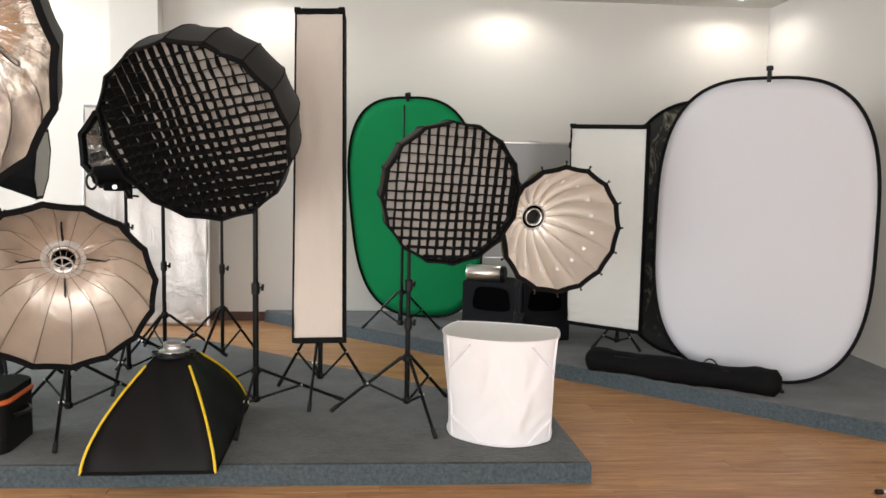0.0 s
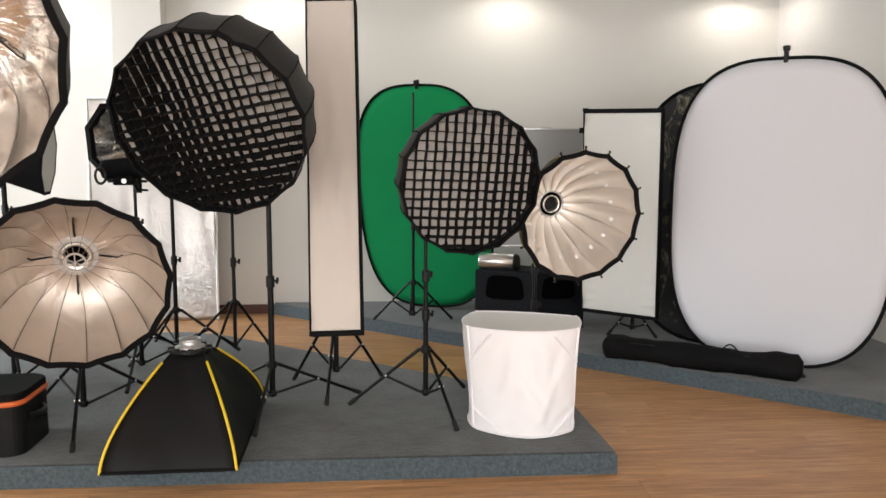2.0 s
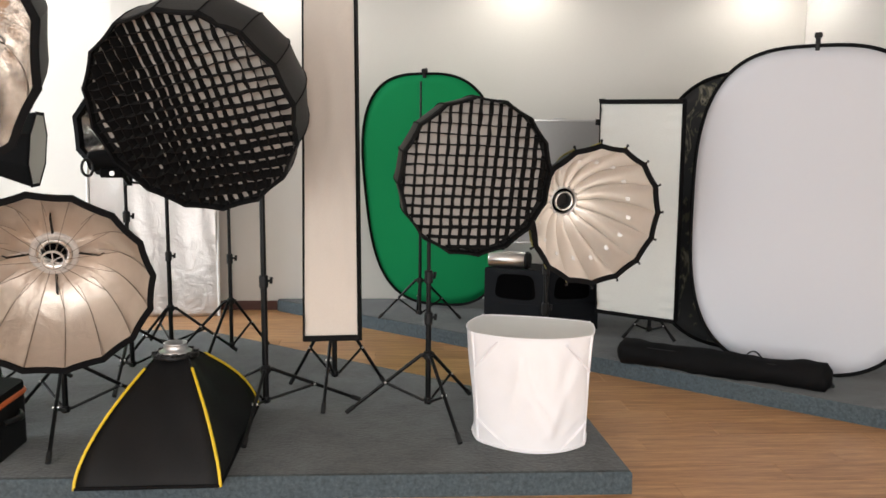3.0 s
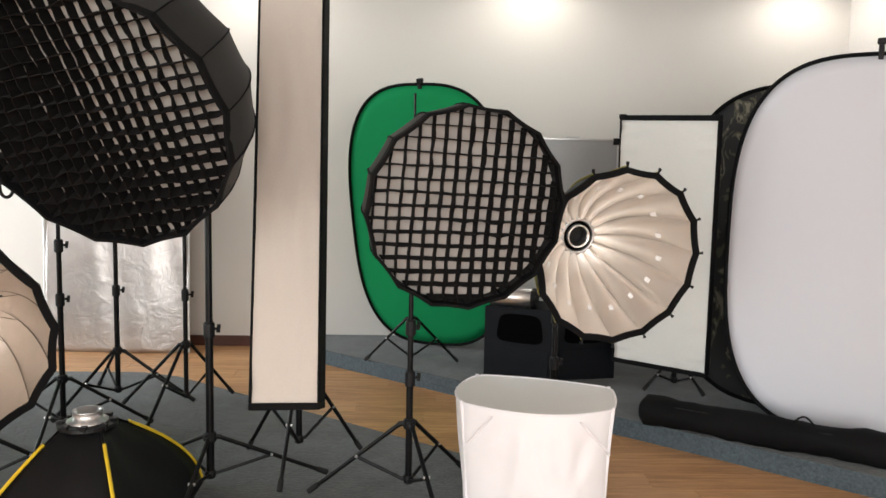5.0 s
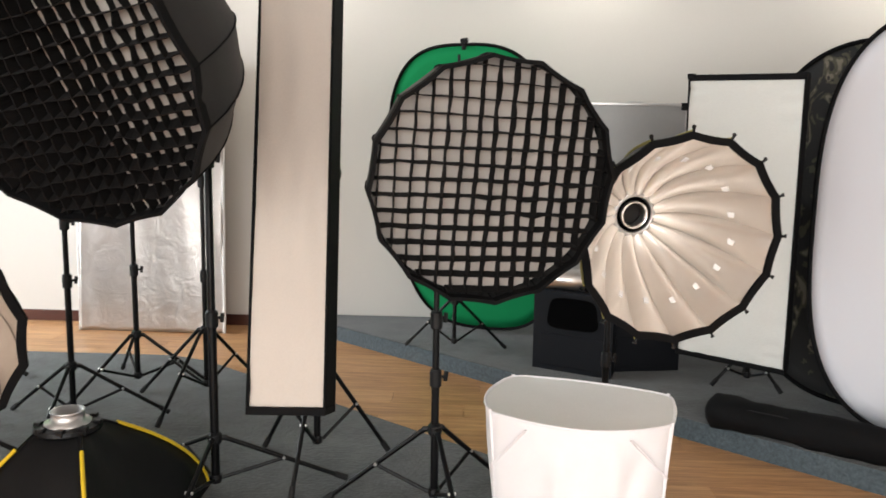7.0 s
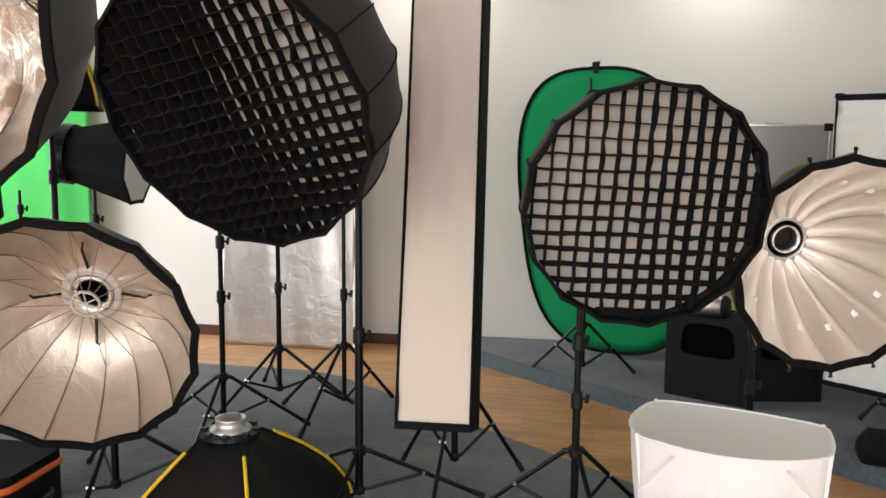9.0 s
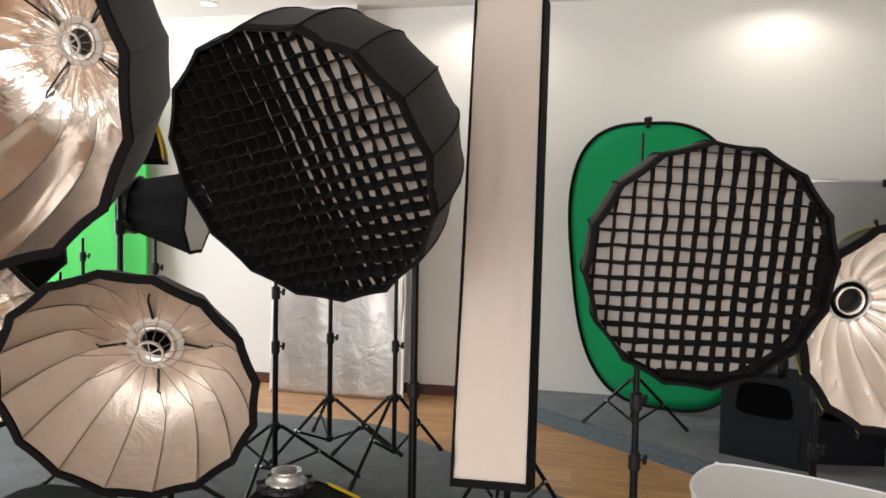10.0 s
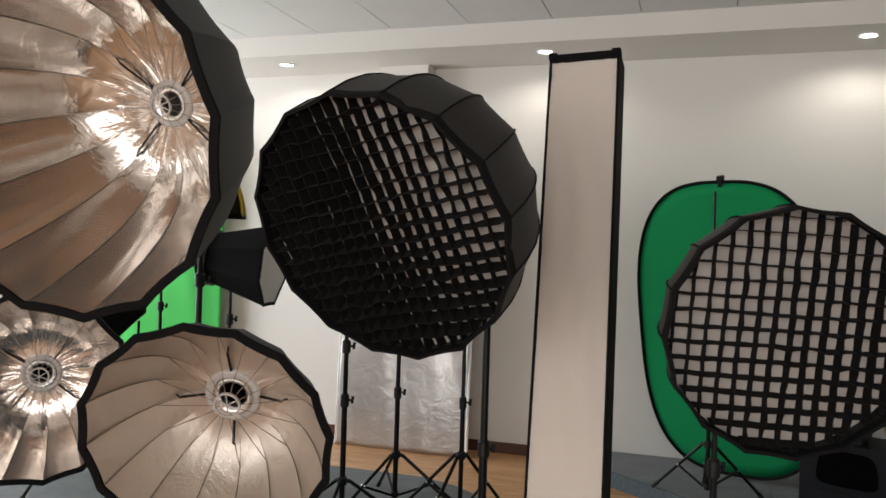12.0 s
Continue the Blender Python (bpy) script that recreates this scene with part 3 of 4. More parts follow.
def piping(root, R, r0, depth, sides, material, s0=0.15, rad=0.005, pw=2.2, belly=0.0):
    for k in range(sides):
        a = k * math.tau / sides
        b = bmesh.new()
        pts = []
        for i in range(19):
            p = bowl_point(s0 + (1 - s0) * i / 18, a, R, r0, depth, sides, pw, belly=belly)
            pts.append(p + Vector((math.cos(a), math.sin(a), 0)) * rad * 0.6)
        sweep(b, pts, rad, seg=6)
        part("seam", b, material, root)


def grid_softbox(c, n, R, depth, cell, roll, grid_roll, label, seed, sag=0.0016, pw=4.5, gd=0.04, fan=0.0, inset=0.025, belly=0.12):
    sides, r0 = 16, 0.085
    root = thing("round_softbox", facing(c, n, roll), label, "softbox", "gridded round softboxes")
    part("shell", bowl_shell(R, r0, depth, sides, pw=pw, rings=26, pull=0.006, belly=belly), M_NYLON, root)
    part("lining", bowl_shell(R, r0, depth, sides, 0.006, s1=0.95, pw=pw, rings=22, pull=0.006, belly=belly), M_FOIL_C, root)
    part("rim", polygon_band(R + 0.004, R - 0.007, -0.028, 0.003, sides), M_BLACK, root, "black hemmed rim")
    b = bmesh.new()
    prof = [(0, -gd - inset - 0.005)]
    for i in range(1, 9):
        q = i / 8
        prof.append(((R - 0.012) * q, -gd - inset - 0.005 - 0.003 * math.sin(q * 9)))
    lathe(b, prof, 64)
    part("diffuser", b, M_DIFF_G, root, "beige translucent front cloth", smooth=True)
    piping(root, R, r0, depth, sides, M_BLACK, rad=0.0028, pw=pw, belly=belly)
    b = bmesh.new()
    lathe(b, [(0, -0.03), (r0 + 0.012, -0.03), (r0 + 0.012, 0.012), (0, 0.012)], 32, -depth)
    part("speed_ring", b, M_METAL, root)
    strobe(root, depth, 0.4 if R > 0.4 else 0.24, 0.07)
    # egg-crate grid: two families of strips of loose cloth
    rnd = random.Random(seed)
    Rg = (R - 0.008) * math.cos(math.pi / sides)
    turn = Matrix.Rotation(radians(grid_roll), 4, "Z")
    count = int(Rg * 2 / cell)
    for fam in (0, 1):
        for i in range(count + 1):
            o = (i - count / 2) * cell
            if abs(o) > Rg - 0.012:
                continue
            half = math.sqrt(Rg * Rg - o * o)
            steps = max(6, int(half * 2 / (cell / 4)))
            b = bmesh.new()
            rows = []
            ph, ph2 = rnd.uniform(0, 6), rnd.uniform(0, 6)
            for j in range(steps + 1):
                u = -half + 2 * half * j / steps
                w = sag * 0.45 * math.sin(u * math.tau / (cell * 2) + ph) + sag * 0.9 * math.sin(u * 13 + ph2) + rnd.uniform(-1, 1) * sag * 0.12
                loose = 0.4 + 2.2 * max(0.0, math.sin(u * 6.1 + ph2 * 1.7) * math.sin(o * 7.3 + seed)) ** 2
                w2 = w + sag * loose * math.sin(u * math.tau / (cell * 2.6) + ph + 1.7)
                lift = 0.002 * math.sin(u * math.tau / cell + ph2)
                row = []
                for off, z in ((-0.0014, -gd - inset), (0.0014, -gd - inset), (0.0014, lift - inset), (-0.0014, lift - inset)):
                    d = (w - o * fan if z < -gd * 0.5 - inset else w2) + o + off
                    p = Vector((u, d, z)) if fam == 0 else Vector((d, u, z))
                    row.append(b.verts.new(turn @ p))
                rows.append(row)
            for p, q in zip(rows, rows[1:]):
                for k in range(4):
                    b.faces.new((p[k], p[(k + 1) % 4], q[(k + 1) % 4], q[k]))
            b.faces.new(rows[0][::-1])
            b.faces.new(rows[-1])
            part("grid_strip", b, M_GRID, root)
    return root


grid_softbox((-0.847, 3.58, 1.591), (-0.16, -0.872, -0.462), 0.432, 0.50, 0.0455, 6, 5,
             "large black sixteen-sided softbox with a cloth honeycomb grid, tilted down", 3, sag=0.0032, gd=0.046, pw=5.6, fan=0.045, inset=0.010, belly=0.065)
grid_softbox((0.307, 3.675, 1.354), (0.244, -0.958, -0.15), 0.338, 0.38, 0.044, 4, -6,
             "black sixteen-sided softbox with a cloth grid over beige diffuser", 5, sag=0.0017, gd=0.041, fan=0.010, inset=0.022, belly=0.04)


def open_softbox(c, n, R, depth, lining, roll, label, ribs=True, rim_w=0.023, pw=2.8, pull=0.017, black_arms=4, tags=False, r0=0.1, twist=0.0, arm_turn=0.5):
    sides = 16
    root = thing("open_softbox", facing(c, n, roll), label, "softbox", "open round softboxes")
    part("shell", bowl_shell(R, r0, depth, sides, pw=pw, pull=0.001 if twist else 0.01, twist=twist), M_NYLON, root, "black outer cloth")
    part("lining", bowl_shell(R, r0, depth, sides, 0.007, pw=pw, pull=pull, rings=20, per=12 if twist else 6, twist=twist, crumple=0.0035 if ribs else 0.0), lining, root, "reflective lining")
    part("rim", polygon_band(R + 0.004, R - rim_w, -0.006, 0.006, sides), M_BLACK, root, "black hemmed rim")
    b = bmesh.new()
    wide = 0.026 if ribs else 0.013
    lathe(b, [(r0 + 0.004, 0.004), (r0 + 0.004, 0.016), (r0 - 0.006, 0.02), (r0 - wide + 0.002, 0.016), (r0 - wide, 0.004), (r0 + 0.004, 0.004)], 40, -depth)
    part("speed_ring", b, M_CLEAR if ribs else M_ALU, root, smooth=True)
    b = bmesh.new()
    hole = r0 - (0.05 if ribs else 0.035)
    lathe(b, [(r0 - 0.027, 0.004), (r0 - 0.027, 0.024), (r0 - 0.031, 0.026), (hole, 0.008), (hole, -0.02), (r0 - 0.027, 0.004)], 36, -depth)
    part("inner_ring", b, M_CHROME, root, smooth=True)
    b = bmesh.new()
    lathe(b, [(0, -0.045), (r0 - 0.034, -0.045), (r0 - 0.034, 0.0), (r0 + 0.02, -0.003), (r0 + 0.02, -0.05), (0, -0.05)], 32, -depth)
    part("mount", b, M_DARK, root, "dark opening of the mount")
    if ribs:
        for k in range(sides):
            a = k * math.tau / sides
            b = bmesh.new()
            pts = [bowl_point(i / 12, a, R - 0.011, r0, depth, sides, pw) + Vector((0, 0, 0.004)) for i in range(13)]
            sweep(b, pts, 0.0022, seg=6)
            rib = part("rib", b, M_STEEL, root)
            b = bmesh.new()
            q = bowl_point(0.55, a, R - 0.012, r0, depth, sides, pw)
            tube(b, (0.046 * math.cos(a), 0.046 * math.sin(a), -depth + 0.085), q, 0.0016, 6)
            part("strut", b, M_STEEL, rib)
        b = bmesh.new()
        lathe(b, [(0.043, 0.08), (0.05, 0.08), (0.05, 0.09), (0.043, 0.09), (0.043, 0.08)], 28, -depth)
        for g in (0.4, 1.5, 2.6):
            d = Vector((math.cos(g), math.sin(g), 0)) * 0.046
            tube(b, -d + Vector((0, 0, 0.085 - depth)), d + Vector((0, 0, 0.085 - depth)), 0.0025, 8)
        part("strut_hub", b, M_CLEAR, root)
        for k in range(black_arms):
            a = math.tau * (k + arm_turn) / black_arms
            b = bmesh.new()
            q = bowl_point(0.30, a, R - 0.02, r0, depth, sides, pw) + Vector((0, 0, 0.03))
            q0 = Vector((r0 * math.cos(a), r0 * math.sin(a), -depth + 0.012))
            tube(b, q0, q, 0.0055, 6)
            tube(b, q, bowl_point(0.36, a, R - 0.012, r0, depth, sides, pw), 0.004, 6)
            part("release_arm", b, M_PLASTIC, root)
    if tags:
        for k in range(sides):
            a = (k + 0.5) * math.tau / sides
            p = bowl_point(0.82, a, R - 0.012, r0, depth, sides, pw, pull) + Vector((-0.022 * math.cos(a), -0.022 * math.sin(a), 0.018))
            b = bmesh.new()
            u = Vector((-math.sin(a), math.cos(a), 0)) * 0.009
            w = (Vector((math.cos(a), math.sin(a), 1.2)).normalized()) * 0.012
            for q in (0.0, 0.003):
                d = Vector((-math.cos(a), -math.sin(a), 0.6)) * q
                if q == 0.0:
                    lo = [b.verts.new(p + d + s) for s in (-u - w * 0.7, u - w, u * 0.8 + w, -u + w * 0.8)]
                else:
                    hi = [b.verts.new(p + d + s) for s in (-u - w * 0.7, u - w, u * 0.8 + w, -u + w * 0.8)]
            b.faces.new(lo[::-1])
            b.faces.new(hi)
            for i in range(4):
                b.faces.new((lo[i], lo[(i + 1) % 4], hi[(i + 1) % 4], hi[i]))
            part("velcro_tab", b, M_TAG, root)
            a = k * math.tau / sides
            d = Vector((math.cos(a), math.sin(a), 0))
            b = bmesh.new()
            tube(b, d * (R - 0.006), d * (R + 0.018) + Vector((0, 0, 0.004)), 0.0045, 8)
            tube(b, d * (R + 0.014), d * (R + 0.02) + Vector((0, 0, 0.004)), 0.0065, 8)
            part("rod_tip", b, M_PLASTIC, root)
    return root


open_softbox((-1.492, 3.706, 0.886), (0.265, -0.907, -0.326), 0.432, 0.335, M_FOIL_B, 5,
             "large open sixteen-rib softbox with champagne metallic lining", pull=0.004, arm_turn=-0.06)
big = open_softbox((-2.145, 3.618, 1.929), (0.04, -0.953, -0.30), 0.715, 0.80, M_FOIL_A, 3,
                   "very large open parabolic softbox lined in shiny gold-silver foil", rim_w=0.03, pw=3.6, pull=0.011)
strobe(big, 0.80)
open_softbox((-3.14, 4.6, 0.79), (0.58, -0.8, -0.1), 0.5, 0.36, M_FOIL_G, 8,
             "open round softbox with wrinkled shiny silver lining")
pale = open_softbox((0.903, 4.04, 1.168), (0.25, -0.96, -0.134), 0.338, 0.37, M_FOIL_D, 2,
                    "open round softbox with pale pleated lining and black rim", ribs=False, rim_w=0.02, pull=0.034, tags=True, r0=0.076, twist=0.05, pw=2.4)
piping(pale, 0.338, 0.076, 0.37, 16, M_OLIVE, 0.2, 0.006, pw=2.4)
strobe(pale, 0.37, 0.2)


def small_octagon(c, n, R, depth, label, front, roll=22.5, head=True, r0=0.06, pw=1.9, flush=False):
    sides = 8
    root = thing("octagonal_softbox", facing(c, n, roll), label, "softbox", "small octagonal softboxes")
    part("shell", bowl_shell(R, r0, depth, sides, pw=pw, per=2), M_BLACK, root)
    part("lining", bowl_shell(R, r0, depth, sides, 0.006, pw=pw, rings=10), M_FOIL_F, root, "crinkled silver lining")
    part("rim", polygon_band(R + 0.004, R - (0.018 if flush else 0.03), -0.006, 0.003 if flush else 0.03, sides), M_BLACK, root)
    if front:
        b = bmesh.new()
        lathe(b, [(0, -0.005), (R * 0.5, -0.003), (R - 0.01, 0.0)] if flush else [(0, -0.02), (R * 0.5, -0.018), (R - 0.02, -0.008)], 8)
        part("diffuser", b, M_DIFF_W, root, "grey-white front cloth")
    b = bmesh.new()
    lathe(b, [(0, -0.05), (r0 + 0.015, -0.05), (r0 + 0.015, 0.01), (0, 0.01)], 28, -depth)
    part("speed_ring", b, M_METAL, root)
    if head:
        strobe(root, depth, 0.16, 0.05)
    return root


small_octagon((-2.29, 5.5, 1.445), (0.97, 0.2, -0.1), 0.25, 0.36, "small black octagonal softbox with grey front cloth, turned sideways", True, head=False, r0=0.15, pw=1.0, flush=True)
small_octagon((-3.89, 5.68, 1.28), (-0.35, 0.93, 0.1), 0.5, 0.25, "black round softbox with its back turned, beside the green cloth", False)
octa = small_octagon((-1.66, 4.98, 1.545), (-0.42, -0.9, -0.08), 0.25, 0.2, "small black octagonal softbox with crinkled silver lining", False, head=False)


def inside_flash():
    """The flash head that shines back into the small octagonal softbox, on the stand's tilting bracket."""
    root = thing("flash_unit", Matrix.Translation((-1.655, 4.86, 1.385)), "black studio flash head with a round carrying handle", "flash head")
    b = bmesh.new()
    for x0, x1, ra, rb in ((-0.075, -0.06, 0.05, 0.058), (-0.06, 0.11, 0.058, 0.058), (0.11, 0.15, 0.066, 0.07)):
        tube(b, (x0, 0.0, 0.01 + 0.1 * x0), (x1, 0.0, 0.01 + 0.1 * x1), ra, 28, rb)
    box(b, -0.01, 0.11, -0.05, 0.05, -0.085, -0.03, 0.012, 3)
    part("body", b, M_BLACK, root)
    b = bmesh.new()
    pts = [(-0.07 + 0.03 * math.cos(a), -0.055, -0.03 + 0.045 * math.sin(a)) for a in [math.tau * k / 20 for k in range(20)]]
    sweep(b, pts, 0.008, closed=True)
    part("handle", b, M_PLASTIC, root)
    b = bmesh.new()
    tube(b, (0.06, -0.049, -0.06), (0.06, -0.056, -0.06), 0.014, 14)
    part("lamp_glass", b, M_CHROME, root)
    b = bmesh.new()
    tube(b, (0.06, 0.2, -0.12), (0.06, 0.05, -0.03), 0.014, 12)
    tube(b, (0.06, 0.215, -0.14), (0.06, 0.215, -0.04), 0.02, 12)
    tube(b, (0.06, 0.215, -0.07), (0.115, 0.2, -0.07), 0.008, 8)
    tube(b, (0.06, 0.215, -0.12), (0.12, 0.2, -0.125), 0.007, 8)
    part("tilt_bracket", b, M_METAL, root)


inside_flash()


# ---- four-sided softboxes ----
def rect_softbox(name, m, w, h, side, depth, cloth, label, group="", ear=True):
    """Front cloth in the local x-z plane at y=0, facing -y; the black body tapers to a ring behind."""
    root = thing(name, m, label, "softbox", group)
    b = bmesh.new()
    nx, nz = 14, 72
    g = [[None] * (nz + 1) for _ in range(nx + 1)]
    rnd = random.Random(11)
    ph = [rnd.uniform(0, 6) for _ in range(8)]
    for i in range(nx + 1):
        for j in range(nz + 1):
            u, v = i / nx * 2 - 1, j / nz * 2 - 1
            edge = (1 - u * u) * (1 - v * v)
            y = -0.004 + 0.006 * edge + 0.004 * math.sin(u * 8 + 2 * math.sin(v * 6 + ph[4])) * edge + 0.005 * math.sin(u * 7 + ph[0] + v * 3) * (1 - abs(v)) + 0.011 * (math.sin(u * 15 + ph[1]) + 0.6 * math.sin(u * 27 + ph[3])) * max(0, -v - 0.72) + 0.009 * math.sin(24 * math.atan2(1.02 - abs(v), 1.02 - abs(u))) * max(0, abs(u) + abs(v) - 1.1) + (0.0035 * math.sin(v * 37 + 3 * math.sin(v * 9)) * max(0, abs(u) - 0.4) + 0.006 * math.sin(u * 3 + v * 4 + ph[2]) * (1 - abs(u))) * (1 - v * v)
            g[i][j] = b.verts.new((u * (w / 2 - 0.008), y, v * (h / 2 - 0.008)))
    for i in range(nx):
        for j in range(nz):
            b.faces.new((g[i][j], g[i + 1][j], g[i + 1][j + 1], g[i][j + 1]))
    part("diffuser", b, cloth, root, smooth=True)
    # hem
    b = bmesh.new()
    t = 0.009
    for x0, x1, z0, z1 in ((-w / 2, w / 2, h / 2 - 0.03, h / 2), (-w / 2, w / 2, -h / 2, -h / 2 + 0.026), (-w / 2, -w / 2 + t, -h / 2 + 0.026, h / 2 - 0.03), (w / 2 - t, w / 2, -h / 2 + 0.026, h / 2 - 0.03)):
        box(b, x0, x1, -0.016, side, z0, z1, 0.003)
    part("rim", b, M_BLACK, root, "black hem round the front")
    b = bmesh.new()
    f = [b.verts.new((x, side, z)) for x, z in ((-w / 2, -h / 2), (w / 2, -h / 2), (w / 2, h / 2), (-w / 2, h / 2))]
    q = [b.verts.new((x, depth * 0.7, z)) for x, z in ((-w * 0.36, -h * 0.27), (w * 0.36, -h * 0.27), (w * 0.36, h * 0.27), (-w * 0.36, h * 0.27))]
    e = [b.verts.new((x, depth, z)) for x, z in ((-0.075, -0.075), (0.075, -0.075), (0.075, 0.075), (-0.075, 0.075))]
    for lo, hi in ((f, q), (q, e)):
        for k in range(4):
            b.faces.new((lo[k], lo[(k + 1) % 4], hi[(k + 1) % 4], hi[k]))
    b.faces.new(e)
    part("body", b, M_NYLON, root)
    b = bmesh.new()
    tube(b, (0, depth, 0), (0, depth + 0.03, 0), 0.085, 24)
    part("speed_ring", b, M_METAL, root)
    b = bmesh.new()
    tube(b, (0, depth + 0.03, 0), (0, depth + 0.2, 0), 0.055, 20)
    part("flash_head", b, M_PLASTIC, root)
    if ear:
        b = bmesh.new()
        box(b, -w / 2 - 0.004, -w / 2 + 0.03, -0.02, 0.02, h / 2 - 0.02, h / 2 + 0.006, 0.004)
        part("corner_pocket", b, M_BLACK, root)
        b = bmesh.new()
        box(b, w / 2 - 0.03, w / 2 + 0.004, -0.02, 0.02, h / 2 - 0.02, h / 2 + 0.006, 0.004)
        part("corner_pocket", b, M_BLACK, root)
    return root


rect_softbox("strip_softbox", pose(-0.354, 4.200, 1.448, -14.2, -1.7, -2), 0.262, 1.778, 0.13, 0.31, M_DIFF,
             "tall narrow black strip softbox with beige front cloth")
rect_softbox("rectangular_softbox", pose(1.571, 5.614, 1.063, 4.05, 1.0, -35.7), 0.565, 1.482, 0.06, 0.3, M_DIFF_W,
             "tall black rectangular softbox with white front cloth")


def folded_softbox(m, wx, wy, h, label, trim, height_pipe=0.92):
    """A four-sided softbox lying on its front: bowed corner rods with coloured piping, speed ring on top."""
    root = thing("pyramid_softbox", m, label, "softbox")
    r = 0.075
    cor = [(-wx / 2, -wy / 2), (wx / 2, -wy / 2), (wx / 2, wy / 2), (-wx / 2, wy / 2)]
    top = [(r * sx, r * sy) for sx, sy in ((-1, -1), (1, -1), (1, 1), (-1, 1))]

    def rod(k, s):
        x0, y0 = cor[k]
        x1, y1 = top[k]
        f = 1 - s
        q = 1 - (1 - f) ** 1.68
        return Vector((x1 + (x0 - x1) * q, y1 + (y0 - y1) * q, h * s))
    b = bmesh.new()
    rows = []
    per, N = 10, 14
    rnd = random.Random(4)
    for i in range(N + 1):
        s = i / N
        row = []
        for k in range(4):
            p, q = rod(k, s), rod((k + 1) % 4, s)
            nrm = Vector(((p + q) / 2).to_2d().to_3d())
            nrm.normalize()
            for j in range(per):
                u = j / per
                pt = p.lerp(q, u)
                bow = math.sin(math.pi * u)
                pt = pt - nrm * bow * (0.035 * math.sin(math.pi * min(1, s * 1.1)) + 0.006 * math.sin(u * 13 + s * 9 + k)) 
                row.append(b.verts.new(pt))
        rows.append(row)
    n = 4 * per
    for a, c in zip(rows, rows[1:]):
        for k in range(n):
            b.faces.new((a[k], a[(k + 1) % n], c[(k + 1) % n], c[k]))
    b.faces.new(rows[-1])
    part("body", b, M_SATIN, root, smooth=True)
    b = bmesh.new()
    pts = [rod(k, 0) + Vector((0, 0, 0.008)) for k in range(4)]
    for k in range(4):
        tube(b, pts[k], pts[(k + 1) % 4], 0.008, 8)
    part("hem", b, M_BLACK, root)
    for k in range(4):
        b = bmesh.new()
        sweep(b, [rod(k, height_pipe * i / 14) * 1.004 + Vector((0, 0, 0.004)) for i in range(15)], 0.0065, seg=8)
        part("piping", b, trim, root, "yellow corner piping")
        b = bmesh.new()
        sweep(b, [rod(k, height_pipe - 0.02 + (1.02 - height_pipe) * i / 4) for i in range(5)], 0.005, seg=8)
        part("rod", b, M_METAL, root)
    b = bmesh.new()
    lathe(b, [(0, -0.008), (0.1, -0.008), (0.104, 0.0), (0.1, 0.012), (0.065, 0.016), (0, 0.016)], 36, h)
    for k in range(8):
        a = k * math.tau / 8 + 0.2
        box(b, 0.09 * math.cos(a) - 0.012, 0.09 * math.cos(a) + 0.012, 0.09 * math.sin(a) - 0.012, 0.09 * math.sin(a) + 0.012, h - 0.005, h + 0.022, 0.003)
    part("speed_ring", b, M_METAL, root, "dark metal ring plate")
    b = bmesh.new()
    lathe(b, [(0.07, 0.014), (0.072, 0.02), (0.052, 0.024), (0.05, 0.052), (0.053, 0.057), (0.047, 0.057), (0.044, 0.03), (0, 0.028)], 36, h)
    part("mount_collar", b, M_ALU, root, "bright metal collar", smooth=True)
    return root


folded_softbox(pose(-1.045, 3.965, PLAT, 0, 0, 1.5), 0.575, 1.0, 0.425, "black four-sided softbox lying face down with yellow piping", M_YELLOW)
hung = folded_softbox(pose(-2.44, 4.98, 1.70, 0, 0, 30), 0.45, 0.42, 0.4, "black softbox with dull yellow piping, hung facing down", M_YELLOW)
bm = bmesh.new()
tube(bm, (-2.43, 4.98, 2.15), (-2.20, 4.66, 2.12), 0.012, 10)
tagged(part("boom_arm", bm, M_METAL), "short black metal boom arm on a stand", "boom arm")


